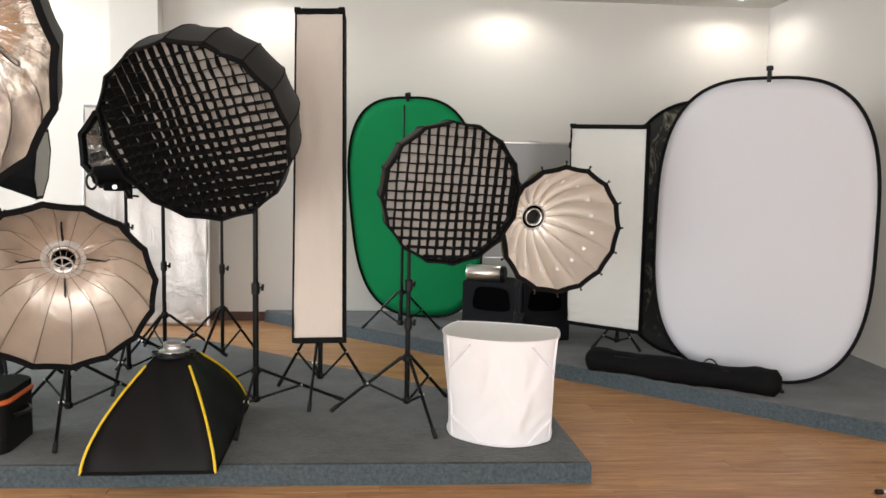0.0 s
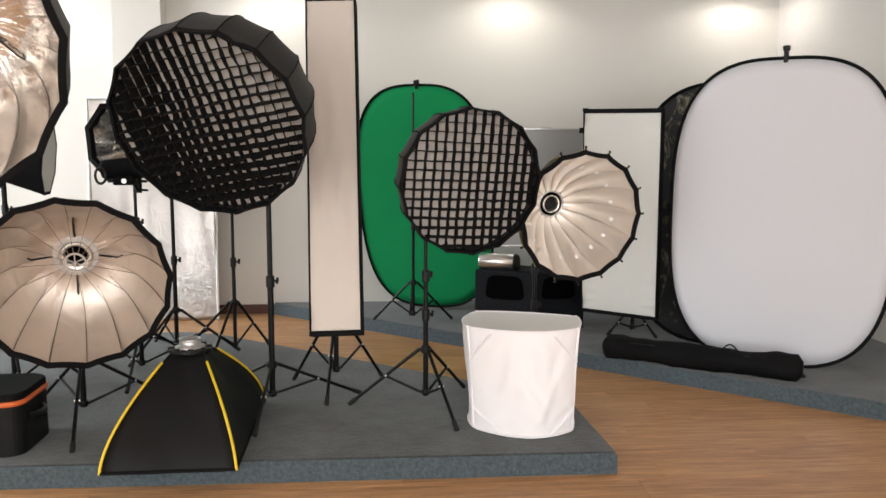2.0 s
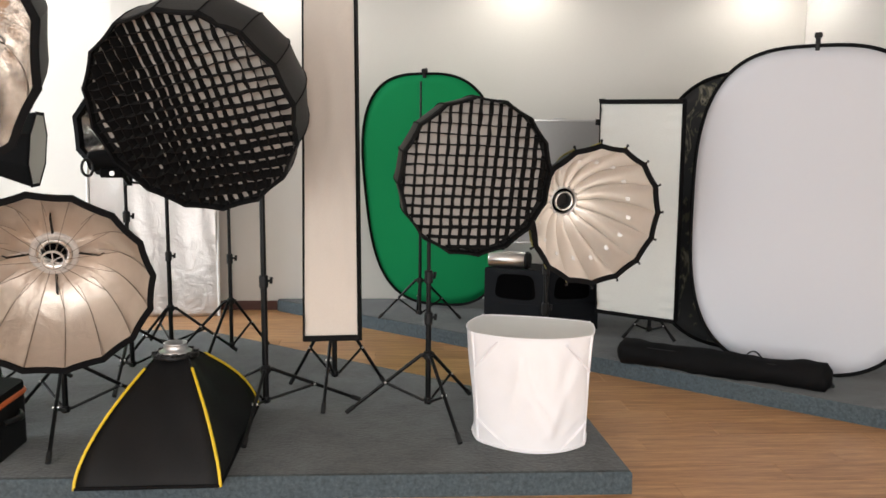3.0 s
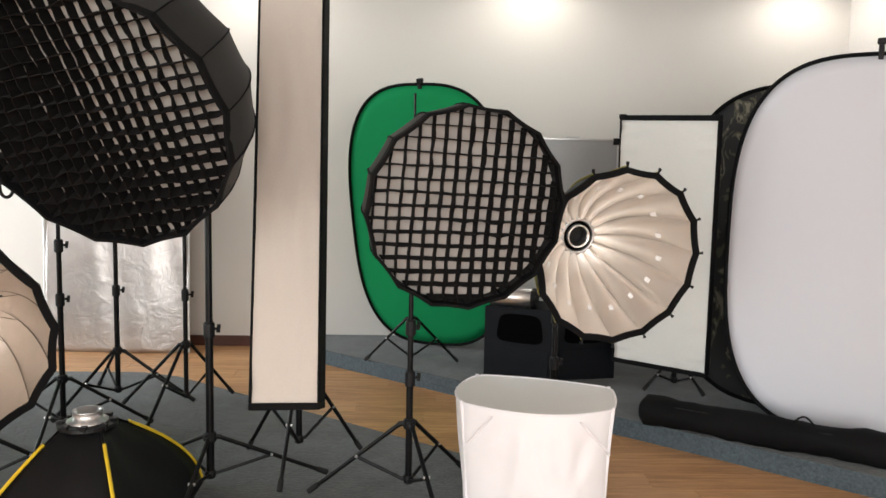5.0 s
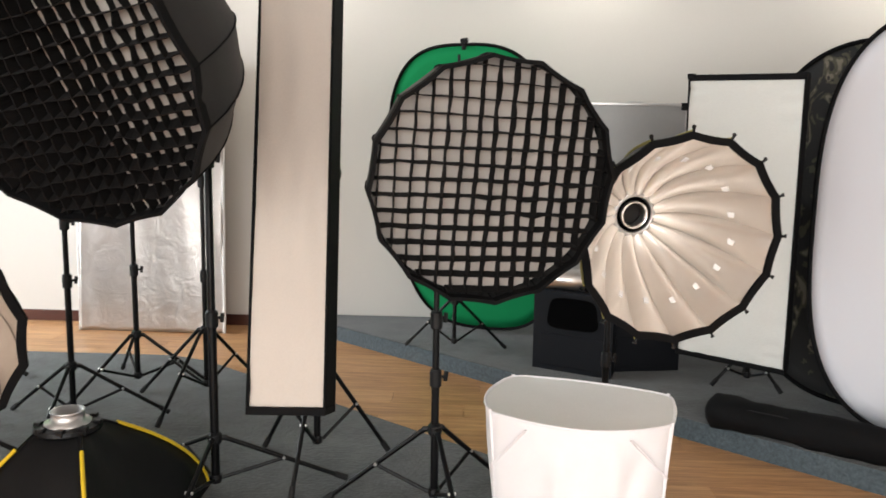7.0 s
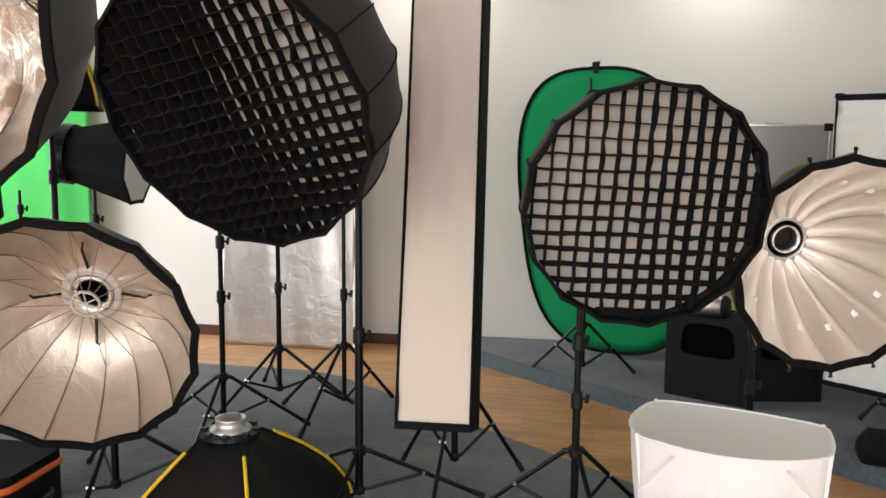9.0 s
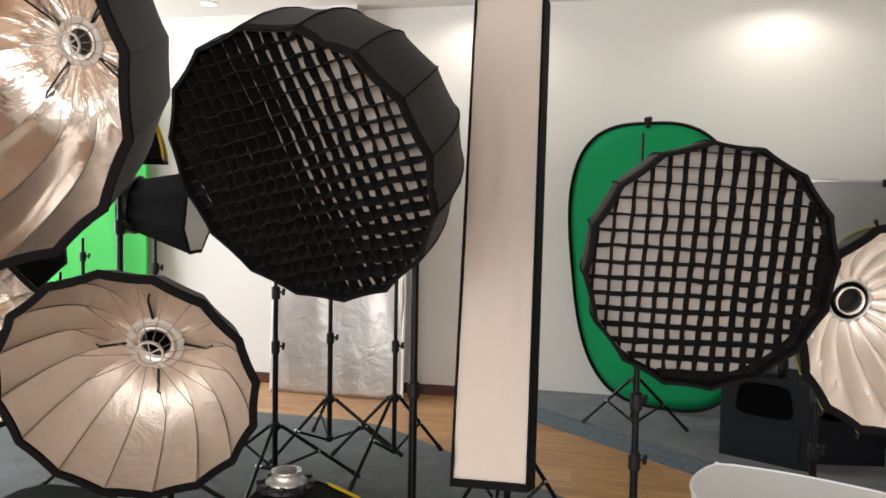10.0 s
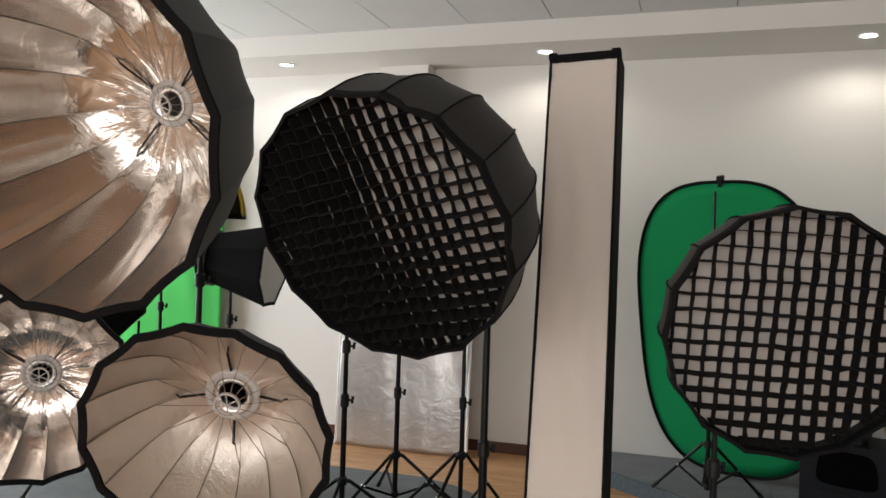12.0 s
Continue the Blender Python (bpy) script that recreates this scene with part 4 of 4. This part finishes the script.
# ---- oval collapsible backdrops ----
def oval_backdrop(c, yaw, lean, a, b_, e, cloth, border, label, bw=0.017, seed=1, clip=True, knob=0.045):
    root = thing("oval_backdrop", pose(*c, -lean, 0, -yaw), label, "backdrop", "collapsible oval backdrops")
    n = 96

    def edge(t, k=1.0):
        ct, st = math.cos(t), math.sin(t)
        return (a * k * math.copysign(abs(ct) ** (2 / e), ct), b_ * k * math.copysign(abs(st) ** (2 / e), st))
    rnd = random.Random(seed)
    ph = [rnd.uniform(0, 6) for _ in range(6)]
    for side, nm in ((0.0, "cloth"),):
        bb = bmesh.new()
        rows = []
        for i in range(1, 13):
            k = i / 12
            row = []
            for j in range(n):
                x, z = edge(j * math.tau / n, k * 0.995)
                y = 0.006 * math.sin(x * 3 + ph[0]) * math.sin(z * 2.3 + ph[1]) * (1 - k ** 4)
                row.append(bb.verts.new((x, y, z)))
            rows.append(row)
        mid = bb.verts.new((0, 0, 0))
        for j in range(n):
            bb.faces.new((mid, rows[0][j], rows[0][(j + 1) % n]))
        for p, q in zip(rows, rows[1:]):
            for j in range(n):
                bb.faces.new((p[j], q[j], q[(j + 1) % n], p[(j + 1) % n]))
        geo = bmesh.ops.extrude_face_region(bb, geom=bb.faces[:])
        for v in geo["geom"]:
            if isinstance(v, bmesh.types.BMVert):
                v.co.y += 0.003
        part(nm, bb, cloth, root, smooth=True)
    bb = bmesh.new()
    sweep(bb, [(x, 0, z) for x, z in (edge(j * math.tau / n) for j in range(n))], bw, closed=True, seg=8, flat=0.6)
    part("border", bb, border, root, "black sprung border tape")
    if clip:
        bb = bmesh.new()
        box(bb, -0.013, 0.013, -0.02, 0.03, b_ - 0.03, b_ + knob, 0.005)
        box(bb, -0.022, 0.022, -0.014, 0.022, b_ + knob, b_ + knob + 0.033, 0.008)
        tube(bb, (0, -0.02, b_ + 0.02), (0, 0.05, b_ + 0.02), 0.014, 12)
        part("clip", bb, M_PLASTIC, root)
    return root


oval_backdrop((0.241, 6.777, 1.089), 17.2, -16.5, 0.576, 0.984, 2.956, M_GREEN, M_BLACK, "oval chroma green collapsible backdrop with black border", knob=0.004)
wb = oval_backdrop((2.469, 5.106, 1.102), 31.5, 1.15, 0.686, 1.003, 3.03, M_SCREEN_W, M_BLACK, "oval white collapsible backdrop with thin black border", bw=0.019)
oval_backdrop((2.36, 5.68, 1.06), 31.9, 4, 0.68, 0.95, 2.8, M_CAMO, M_BLACK, "oval dark camouflage-patterned backdrop behind the white one", bw=0.02, clip=False)


# ---- silver panel and lime green backdrop ----
def wavy_sheet(name, m, w, h, material, label, category, seed, amp=0.012, border=None):
    root = thing(name, m, label, category)
    b = bmesh.new()
    nx, nz = 46, 60
    rnd = random.Random(seed)
    ph = [rnd.uniform(0, 6) for _ in range(10)]
    g = []
    for i in range(nx + 1):
        col = []
        for j in range(nz + 1):
            u, v = i / nx, j / nz
            y = amp * (math.sin(u * 17 + ph[0] + v * 2) * 0.5 + math.sin(u * 9 - v * 5 + ph[1]) * 0.5 + math.sin(u * 31 + v * 9 + ph[2]) * 0.2)
            y *= 0.35 + 0.65 * abs(2 * u - 1) ** 0.6
            z = v * h
            x = (u - 0.5) * w * (1 + 0.006 * math.sin(v * 9 + ph[3]))
            if v < 0.03:
                z += 0.006 * math.sin(u * 21 + ph[4])
            col.append(b.verts.new((x, y, max(z, 0.004))))
        g.append(col)
    for i in range(nx):
        for j in range(nz):
            b.faces.new((g[i][j], g[i + 1][j], g[i + 1][j + 1], g[i][j + 1]))
    geo = bmesh.ops.extrude_face_region(b, geom=b.faces[:])
    for v in geo["geom"]:
        if isinstance(v, bmesh.types.BMVert):
            v.co.y += 0.01
    part("cloth", b, material, root, smooth=True)
    if border:
        b = bmesh.new()
        for sx in (-1, 1):
            sweep(b, [(sx * w / 2, 0.003 + 0.004 * math.sin(k), max(0.006, h * k / 20)) for k in range(21)], 0.012, seg=8)
        sweep(b, [(-w / 2 + w * k / 20, 0.003, h) for k in range(21)], 0.012, seg=8)
        part("border", b, border, root)
    return root


wavy_sheet("silver_reflector", pose(-2.145, 7.24, 0.0, -2.6, 0, 0), 1.09, 1.97, M_FOIL_E, "tall wrinkled silver reflector panel leaning on the wall", "reflector", 6, 0.011, M_WHITE)
wavy_sheet("green_fabric_backdrop", pose(-4.6, 7.33, 0.0, 0, 0, 0), 1.48, 2.4, M_GREEN2, "hanging bright green cloth backdrop in front of the wall", "backdrop", 9, 0.02)


# ---- loudspeakers, whiteboard, bag, case, light tent ----
def loudspeaker(m, w, d, h, label, recess=True):
    root = thing("loudspeaker", m, label, "loudspeaker", "black loudspeakers")
    b = bmesh.new()
    prism(b, [(-w / 2, 0), (w / 2, 0), (w * 0.36, d), (-w * 0.36, d)], 0, h, 0.02)
    part("cabinet", b, M_SPEAKER, root)
    # Flat plate; the shade inside the horn recess is put into its colour.
    b = bmesh.new()
    z1, z0 = h * 0.92, h * 0.53
    zm, zh = (z0 + z1) / 2, (z1 - z0) / 2
    pts = []
    for k in range(28):
        ct, st = math.cos(math.tau * k / 28), math.sin(math.tau * k / 28)
        vz = math.copysign(abs(st) ** 0.45, st)
        pts.append((math.copysign(abs(ct) ** 0.45, ct) * w * (0.31 - 0.03 * vz), zm + zh * vz))
    f = [b.verts.new((x, -0.004, z)) for x, z in pts]
    k = [b.verts.new((x * 0.86, -0.001, (z - zm) * 0.86 + zm)) for x, z in pts]
    for i in range(28):
        b.faces.new((f[i], f[(i + 1) % 28], k[(i + 1) % 28], k[i]))
    b.faces.new(k)
    part("horn", b, M_DARK, root, "flat near-black plate painted as the dark horn recess")
    b = bmesh.new()
    for x in (-1, 1):
        tube(b, (x * w * 0.36, 0.02, h * 0.44), (x * w * 0.36, -0.004, h * 0.44), 0.008, 10)
    box(b, -w * 0.4, w * 0.4, -0.006, 0.004, h * 0.06, h * 0.46, 0.003)
    part("grille", b, M_SPEAKER, root)
    return root


loudspeaker(pose(0.83, 6.14, PLAT, 0, 0, -27), 0.49, 0.36, 0.485, "dark grey loudspeaker cabinet with black horn opening")
loudspeaker(pose(1.27, 6.22, PLAT, 0, 0, 10), 0.44, 0.34, 0.46, "black loudspeaker cabinet in deep shade")


def snoot():
    root = thing("silver_reflector_tube", pose(0.80, 6.21, PLAT + 0.485 + 0.064, 0, 90, -24), "short polished silver reflector tube with black end", "reflector")
    b = bmesh.new()
    lathe(b, [(0.056, -0.16), (0.062, -0.158), (0.064, -0.15), (0.064, 0.12), (0.058, 0.12), (0.056, -0.16)], 32)
    part("tube", b, M_CHROME, root, smooth=True)
    b = bmesh.new()
    lathe(b, [(0, 0.119), (0.064, 0.119), (0.0645, 0.135), (0.054, 0.15), (0, 0.15)], 28)
    part("end_cap", b, M_PLASTIC, root)


snoot()


def whiteboard():
    root = thing("whiteboard", pose(1.14, 6.76, PLAT, 0, 0, 0), "grey dry-erase board in an aluminium frame on legs", "whiteboard")
    w, z0, z1 = 0.86, 0.62, 1.585
    b = bmesh.new()
    box(b, -w / 2, w / 2, -0.006, 0.006, z0, z1)
    part("board", b, M_BOARD, root)
    b = bmesh.new()
    box(b, -w / 2, w / 2, -0.014, 0.014, z1, z1 + 0.018, 0.003)
    box(b, -w / 2, w / 2, -0.014, 0.014, z0 - 0.018, z0, 0.003)
    box(b, -w / 2 - 0.018, -w / 2, -0.014, 0.014, z0, z1, 0.003)
    box(b, w / 2, w / 2 + 0.018, -0.014, 0.014, z0, z1, 0.003)
    part("frame", b, M_ALU, root)
    b = bmesh.new()
    box(b, w / 2 - 0.03, w / 2 + 0.022, -0.018, 0.018, z1 - 0.025, z1 + 0.022, 0.004)
    part("corner_cap", b, M_PLASTIC, root)
    b = bmesh.new()
    box(b, 0.06, 0.16, -0.016, -0.006, z1 + 0.019, z1 + 0.028, 0.002)
    part("clip", b, M_ALU, root)
    for x in (-1, 1):
        b = bmesh.new()
        tube(b, (x * w * 0.44, 0.03, 0), (x * w * 0.44, 0.03, z0 + 0.1), 0.012, 10)
        part("leg", b, M_ALU, root)


whiteboard()


def carry_bag():
    p0, p1 = Vector((1.41, 5.355, PLAT + 0.072)), Vector((2.45, 4.655, PLAT + 0.078))
    root = thing("carry_bag", Matrix.Identity(4), "long black padded carrying bag lying on the platform", "bag")
    b = bmesh.new()
    n, seg = 40, 20
    u, v = frame_axes(p1 - p0)
    d = (p1 - p0).normalized()
    up = Vector((0, 0, 1))
    s = d.cross(up).normalized()
    rows = []
    for i in range(n + 1):
        t = i / n
        k = min(1, (min(t, 1 - t) * 30) ** 0.5 + 0.55) if min(t, 1 - t) < 0.03 else 1.0
        k *= 1 - 0.05 * math.exp(-((t - 0.43) / 0.02) ** 2) - 0.03 * math.exp(-((t - 0.75) / 0.02) ** 2) + 0.02 * math.sin(t * 23)
        row = []
        for j in range(seg):
            a = j * math.tau / seg
            ra = 0.09 * k * (1 + 0.05 * math.sin(a * 3 + t * 9) + 0.03 * math.sin(a * 5 - t * 31) + 0.03 * math.sin(t * 57 + a))
            z = math.sin(a) * ra * (0.9 + 0.08 * math.sin(t * 14 + 1))
            q = p0.lerp(p1, t) + s * math.cos(a) * ra + up * z
            q.z = max(q.z, PLAT + 0.003)
            row.append(b.verts.new(q))
        rows.append(row)
    for a, c in zip(rows, rows[1:]):
        for j in range(seg):
            b.faces.new((a[j], a[(j + 1) % seg], c[(j + 1) % seg], c[j]))
    b.faces.new(rows[0][::-1])
    b.faces.new(rows[-1])
    part("body", b, M_BLACK, root, smooth=True)
    for t0, t1, hh in ((0.36, 0.6, 0.012), (0.62, 0.7, 0.04)):
        b = bmesh.new()
        pts = [p0.lerp(p1, t0 + (t1 - t0) * k / 12) + up * (0.07 + hh * math.sin(math.pi * k / 12)) - s * -0.02 for k in range(13)]
        sweep(b, pts, 0.009, seg=8, flat=0.5)
        part("strap", b, M_BLACK, root)
    b = bmesh.new()
    sweep(b, [p0.lerp(p1, 0.04 + 0.92 * k / 12) + up * 0.052 + s * 0.055 for k in range(13)], 0.004, seg=6)
    part("zip", b, M_PLASTIC, root)


carry_bag()


def rounded(w, d, r):
    """A plan rectangle with round corners."""
    out = []
    for sx, sy, a0 in ((1, 1, 0), (-1, 1, 90), (-1, -1, 180), (1, -1, 270)):
        for k in range(7):
            a = radians(a0 + 15 * k)
            out.append((sx * (w / 2 - r) + r * math.cos(a), sy * (d / 2 - r) + r * math.sin(a)))
    return out


def equipment_case():
    root = thing("equipment_case", pose(-1.955, 3.885, PLAT, 0, 0, 2), "black fabric equipment case with orange piped lid", "case")
    b = bmesh.new()
    prism(b, rounded(0.4, 0.38, 0.075), 0, 0.235, 0.012)
    part("body", b, M_SATIN, root)
    b = bmesh.new()
    prism(b, rounded(0.4, 0.38, 0.075), 0.252, 0.29, 0.016)
    part("lid", b, M_BLACK, root)
    b = bmesh.new()
    q = []
    for cx, cy, a0 in ((0.125, 0.115, 0), (-0.125, 0.115, 90), (-0.125, -0.115, 180), (0.125, -0.115, 270)):
        for k in range(6):
            a = radians(a0 + 18 * k)
            q.append((cx + 0.073 * math.cos(a), cy + 0.073 * math.sin(a), 0.244))
    sweep(b, q, 0.0135, closed=True, seg=8)
    part("piping", b, M_ORANGE, root, "orange piping")
    b = bmesh.new()
    sweep(b, [(0.2 + 0.035 * math.sin(math.pi * k / 10), -0.09 + 0.16 * k / 10, 0.16) for k in range(11)], 0.016, seg=8)
    part("side_handle", b, M_PLASTIC, root)
    b = bmesh.new()
    box(b, 0.02, 0.06, -0.2, -0.188, 0.06, 0.2, 0.004)
    part("corner_guard", b, M_PLASTIC, root)
    for z in (0.08, 0.17):
        b = bmesh.new()
        tube(b, (0.04, -0.2, z), (0.04, -0.205, z), 0.006, 10)
        part("rivet", b, M_CHROME, root)
    for x in (-0.15, 0.15):
        b = bmesh.new()
        box(b, x - 0.03, x + 0.03, -0.16, 0.16, -0.0005, 0.004)
        part("foot", b, M_RUBBER, root)


equipment_case()


def light_tent():
    root = thing("light_tent", Matrix.Translation((0.61, 4.0, PLAT)), "white folding fabric light tent with bulging front", "light tent")
    h = 0.525

    def plan(front_bulge=0.1, k=1.0):
        pts = []
        fl, fr, br, bl = Vector((-0.295, -0.06)), Vector((0.25, -0.13)), Vector((0.31, 0.15)), Vector((-0.21, 0.33))
        for i in range(33):
            t = i / 32
            p = fl.lerp(fr, t) + Vector((0.02, -1)).normalized() * front_bulge * 4 * t * (1 - t)
            pts.append(p * k)
        for i in range(1, 8):
            t = i / 8
            pts.append((fr.lerp(br, t) + Vector((0.012, 0)) * math.sin(math.pi * t)) * k)
        for i in range(0, 13):
            t = i / 12
            pts.append((br.lerp(bl, t) + Vector((0.3, 0.95)) * 0.03 * math.sin(math.pi * t)) * k)
        for i in range(1, 8):
            t = i / 8
            pts.append((bl.lerp(fl, t) + Vector((-1, -0.2)) * 0.05 * math.sin(math.pi * t)) * k)
        for _ in range(1):
            m = len(pts)
            pts = [pts[i] * 0.5 + (pts[i - 1] + pts[(i + 1) % m]) * 0.25 for i in range(m)]
        return pts
    rnd = random.Random(2)
    ph = [rnd.uniform(0, 6) for _ in range(6)]

    def taper(x, v):
        return x + (1 - v) * ((0.032 if x < 0 else 0.026) * -x / 0.28)

    # folds: a middle, a run direction, a width, a length and a height
    folds = [(-0.12, 0.30, 62, 0.022, 0.16, 0.009), (-0.02, 0.34, 118, 0.02, 0.17, -0.010), (0.10, 0.20, 55, 0.024, 0.15, 0.011),
             (0.03, 0.13, 128, 0.018, 0.12, 0.008), (-0.14, 0.14, 40, 0.02, 0.11, -0.008), (0.15, 0.36, 75, 0.022, 0.13, -0.008),
             (0.19, 0.12, 50, 0.016, 0.09, 0.009), (-0.2, 0.4, 70, 0.018, 0.1, 0.007), (0.06, 0.42, 100, 0.02, 0.1, 0.007)]

    def fold(x, z):
        y = 0.0
        for cx, cz, g, wd, ln, amp in folds:
            c, s_ = math.cos(radians(g)), math.sin(radians(g))
            along, across = (x - cx) * c + (z - cz) * s_, -(x - cx) * s_ + (z - cz) * c
            across += 0.02 * math.sin(along * 14 + cx * 30)
            y -= amp * math.exp(-(across / wd) ** 2 - (along / ln) ** 2)
        return y
    b = bmesh.new()
    rows = []
    for j in range(45):
        v = j / 44
        row = []
        P = plan(0.125 - 0.02 * v)
        for i, p in enumerate(P):
            q = p * (1 - 0.02 * math.sin(math.pi * v) + 0.022 * math.sin(i * 0.42 + ph[0] + v * 3.6) * math.sin(math.pi * v) ** 0.6 + 0.006 * math.sin(i * 1.1 - v * 6 + ph[1]) * math.sin(math.pi * v))
            front = max(0.0, math.sin(math.pi * i / 32)) ** 0.5 if i < 32 else 0.0
            row.append(b.verts.new((taper(q.x, v), q.y + 1.5 * fold(q.x, h * v) * front * min(1, 6 * v, 8 * (1 - v)), 0.004 + h * v)))
        rows.append(row)
    n = len(rows[0])
    for a, c in zip(rows, rows[1:]):
        for k in range(n):
            b.faces.new((a[k], a[(k + 1) % n], c[(k + 1) % n], c[k]))
    part("cloth_wall", b, M_TENT, root, "white cloth walls", smooth=True)
    b = bmesh.new()
    P = plan(0.105)
    mid = b.verts.new((0.0, 0.03, h - 0.012))
    out = [b.verts.new((p.x, p.y, h + 0.004)) for p in P]
    inn = [b.verts.new((p.x * 0.6, p.y * 0.6 + 0.012, h - 0.008)) for p in P]
    for k in range(n):
        b.faces.new((out[k], out[(k + 1) % n], inn[(k + 1) % n], inn[k]))
        b.faces.new((inn[k], inn[(k + 1) % n], mid))
    part("top", b, M_TENT_TOP, root, "translucent top, greyed for the darkness showing through", smooth=True)
    for z, bulge, thick in ((h + 0.003, 0.105, 0.005), (0.012, 0.125, 0.006)):
        b = bmesh.new()
        sweep(b, [(taper(p.x, z / h), p.y, z) for p in plan(bulge, 1.003)], thick, closed=True, seg=8)
        part("edge_tape", b, M_TENT, root)
    for i in (0, 32, 40, 52):
        b = bmesh.new()
        p = plan(0.115)[i] * 1.01
        sweep(b, [(taper(p.x * (1 - 0.02 * math.sin(math.pi * k / 12)), k / 12), p.y * (1 - 0.02 * math.sin(math.pi * k / 12)), 0.01 + h * k / 12) for k in range(13)], 0.0065, seg=8)
        part("edge_tape", b, M_TENT, root)
    F = plan(0.12)
    for i0, i1, z0, z1 in ((0, 6, 0.36, h - 0.02), (32, 24, 0.36, h - 0.02), (0, 8, 0.12, 0.02), (32, 24, 0.12, 0.02)):
        b = bmesh.new()
        st = 1 if i1 > i0 else -1
        m = abs(i1 - i0)
        pts = []
        for k in range(m + 1):
            p = F[i0 + st * k]
            zz = z0 + (z1 - z0) * k / m
            pts.append((taper(p.x, zz / h), p.y - 0.004 + fold(p.x, zz) * 0.5, zz))
        sweep(b, pts, 0.007, seg=8, flat=0.35)
        part("corner_tape", b, M_TENT, root)


light_tent()


# small things on the floor
def floor_plug():
    root = thing("floor_clip", Matrix.Translation((2.33, 3.44, 0)), "small black plastic clip with pale tip on the floor", "clip")
    b = bmesh.new()
    box(b, -0.03, 0.01, -0.012, 0.012, 0.0, 0.022, 0.008, 3)
    part("body", b, M_PLASTIC, root)
    b = bmesh.new()
    tube(b, (0.01, 0, 0.011), (0.04, 0, 0.011), 0.008, 10)
    part("tip", b, M_WHITE, root)


floor_plug()
bm = bmesh.new()
sweep(bm, [(1.52 + 0.45 * k / 20, 5.62 + 0.06 * math.sin(k * 0.7) - 0.12 * k / 20, PLAT + 0.006) for k in range(21)], 0.005, seg=6)
tagged(part("power_cable", bm, M_RUBBER), "thin black power cable lying on the carpet", "cable")

# ---- laminate planks, nearest stretch as single pieces ----
PW, PL = 0.192, 1.22
meshes = {}


def plank_mesh(length):
    key = round(length, 2)
    if key not in meshes:
        b = bmesh.new()
        box(b, -length / 2 + 0.0007, length / 2 - 0.0007, -PW / 2 + 0.0007, PW / 2 - 0.0007, -0.0085, 0.0, 0.0012, 1)
        me = bpy.data.meshes.new("plank")
        b.to_mesh(me)
        b.free()
        me.materials.append(M_WOOD)
        meshes[key] = me
    return meshes[key]


far = bmesh.new()
prnd = random.Random(8)
row = 0
yy = WALL_F + PW / 2
while yy < WALL_Y:
    xx = WALL_L + 0.02 - prnd.uniform(0, PL)
    while xx < WALL_R:
        c = xx + PL / 2
        inside = -2.9 < c < 3.6 and 2.3 < yy < 7.45
        hidden = -4.5 < c - PL / 2 and c + PL / 2 < -2.2 and 3.9 < yy < 6.0
        if inside and not hidden:
            ob = new("plank", plank_mesh(PL))
            ob.location = (c, yy, 0)
            ob.parent = floor
        else:
            box(far, max(xx, WALL_L) + 0.0007, max(min(xx + PL, WALL_R), WALL_L + 0.01) - 0.0007, yy - PW / 2 + 0.0007, min(yy + PW / 2, WALL_Y) - 0.0007, -0.0085, 0.0)
        xx += PL
    yy += PW
rest = part("planks", far, M_WOOD, floor)
rest["kind"] = "stuff"
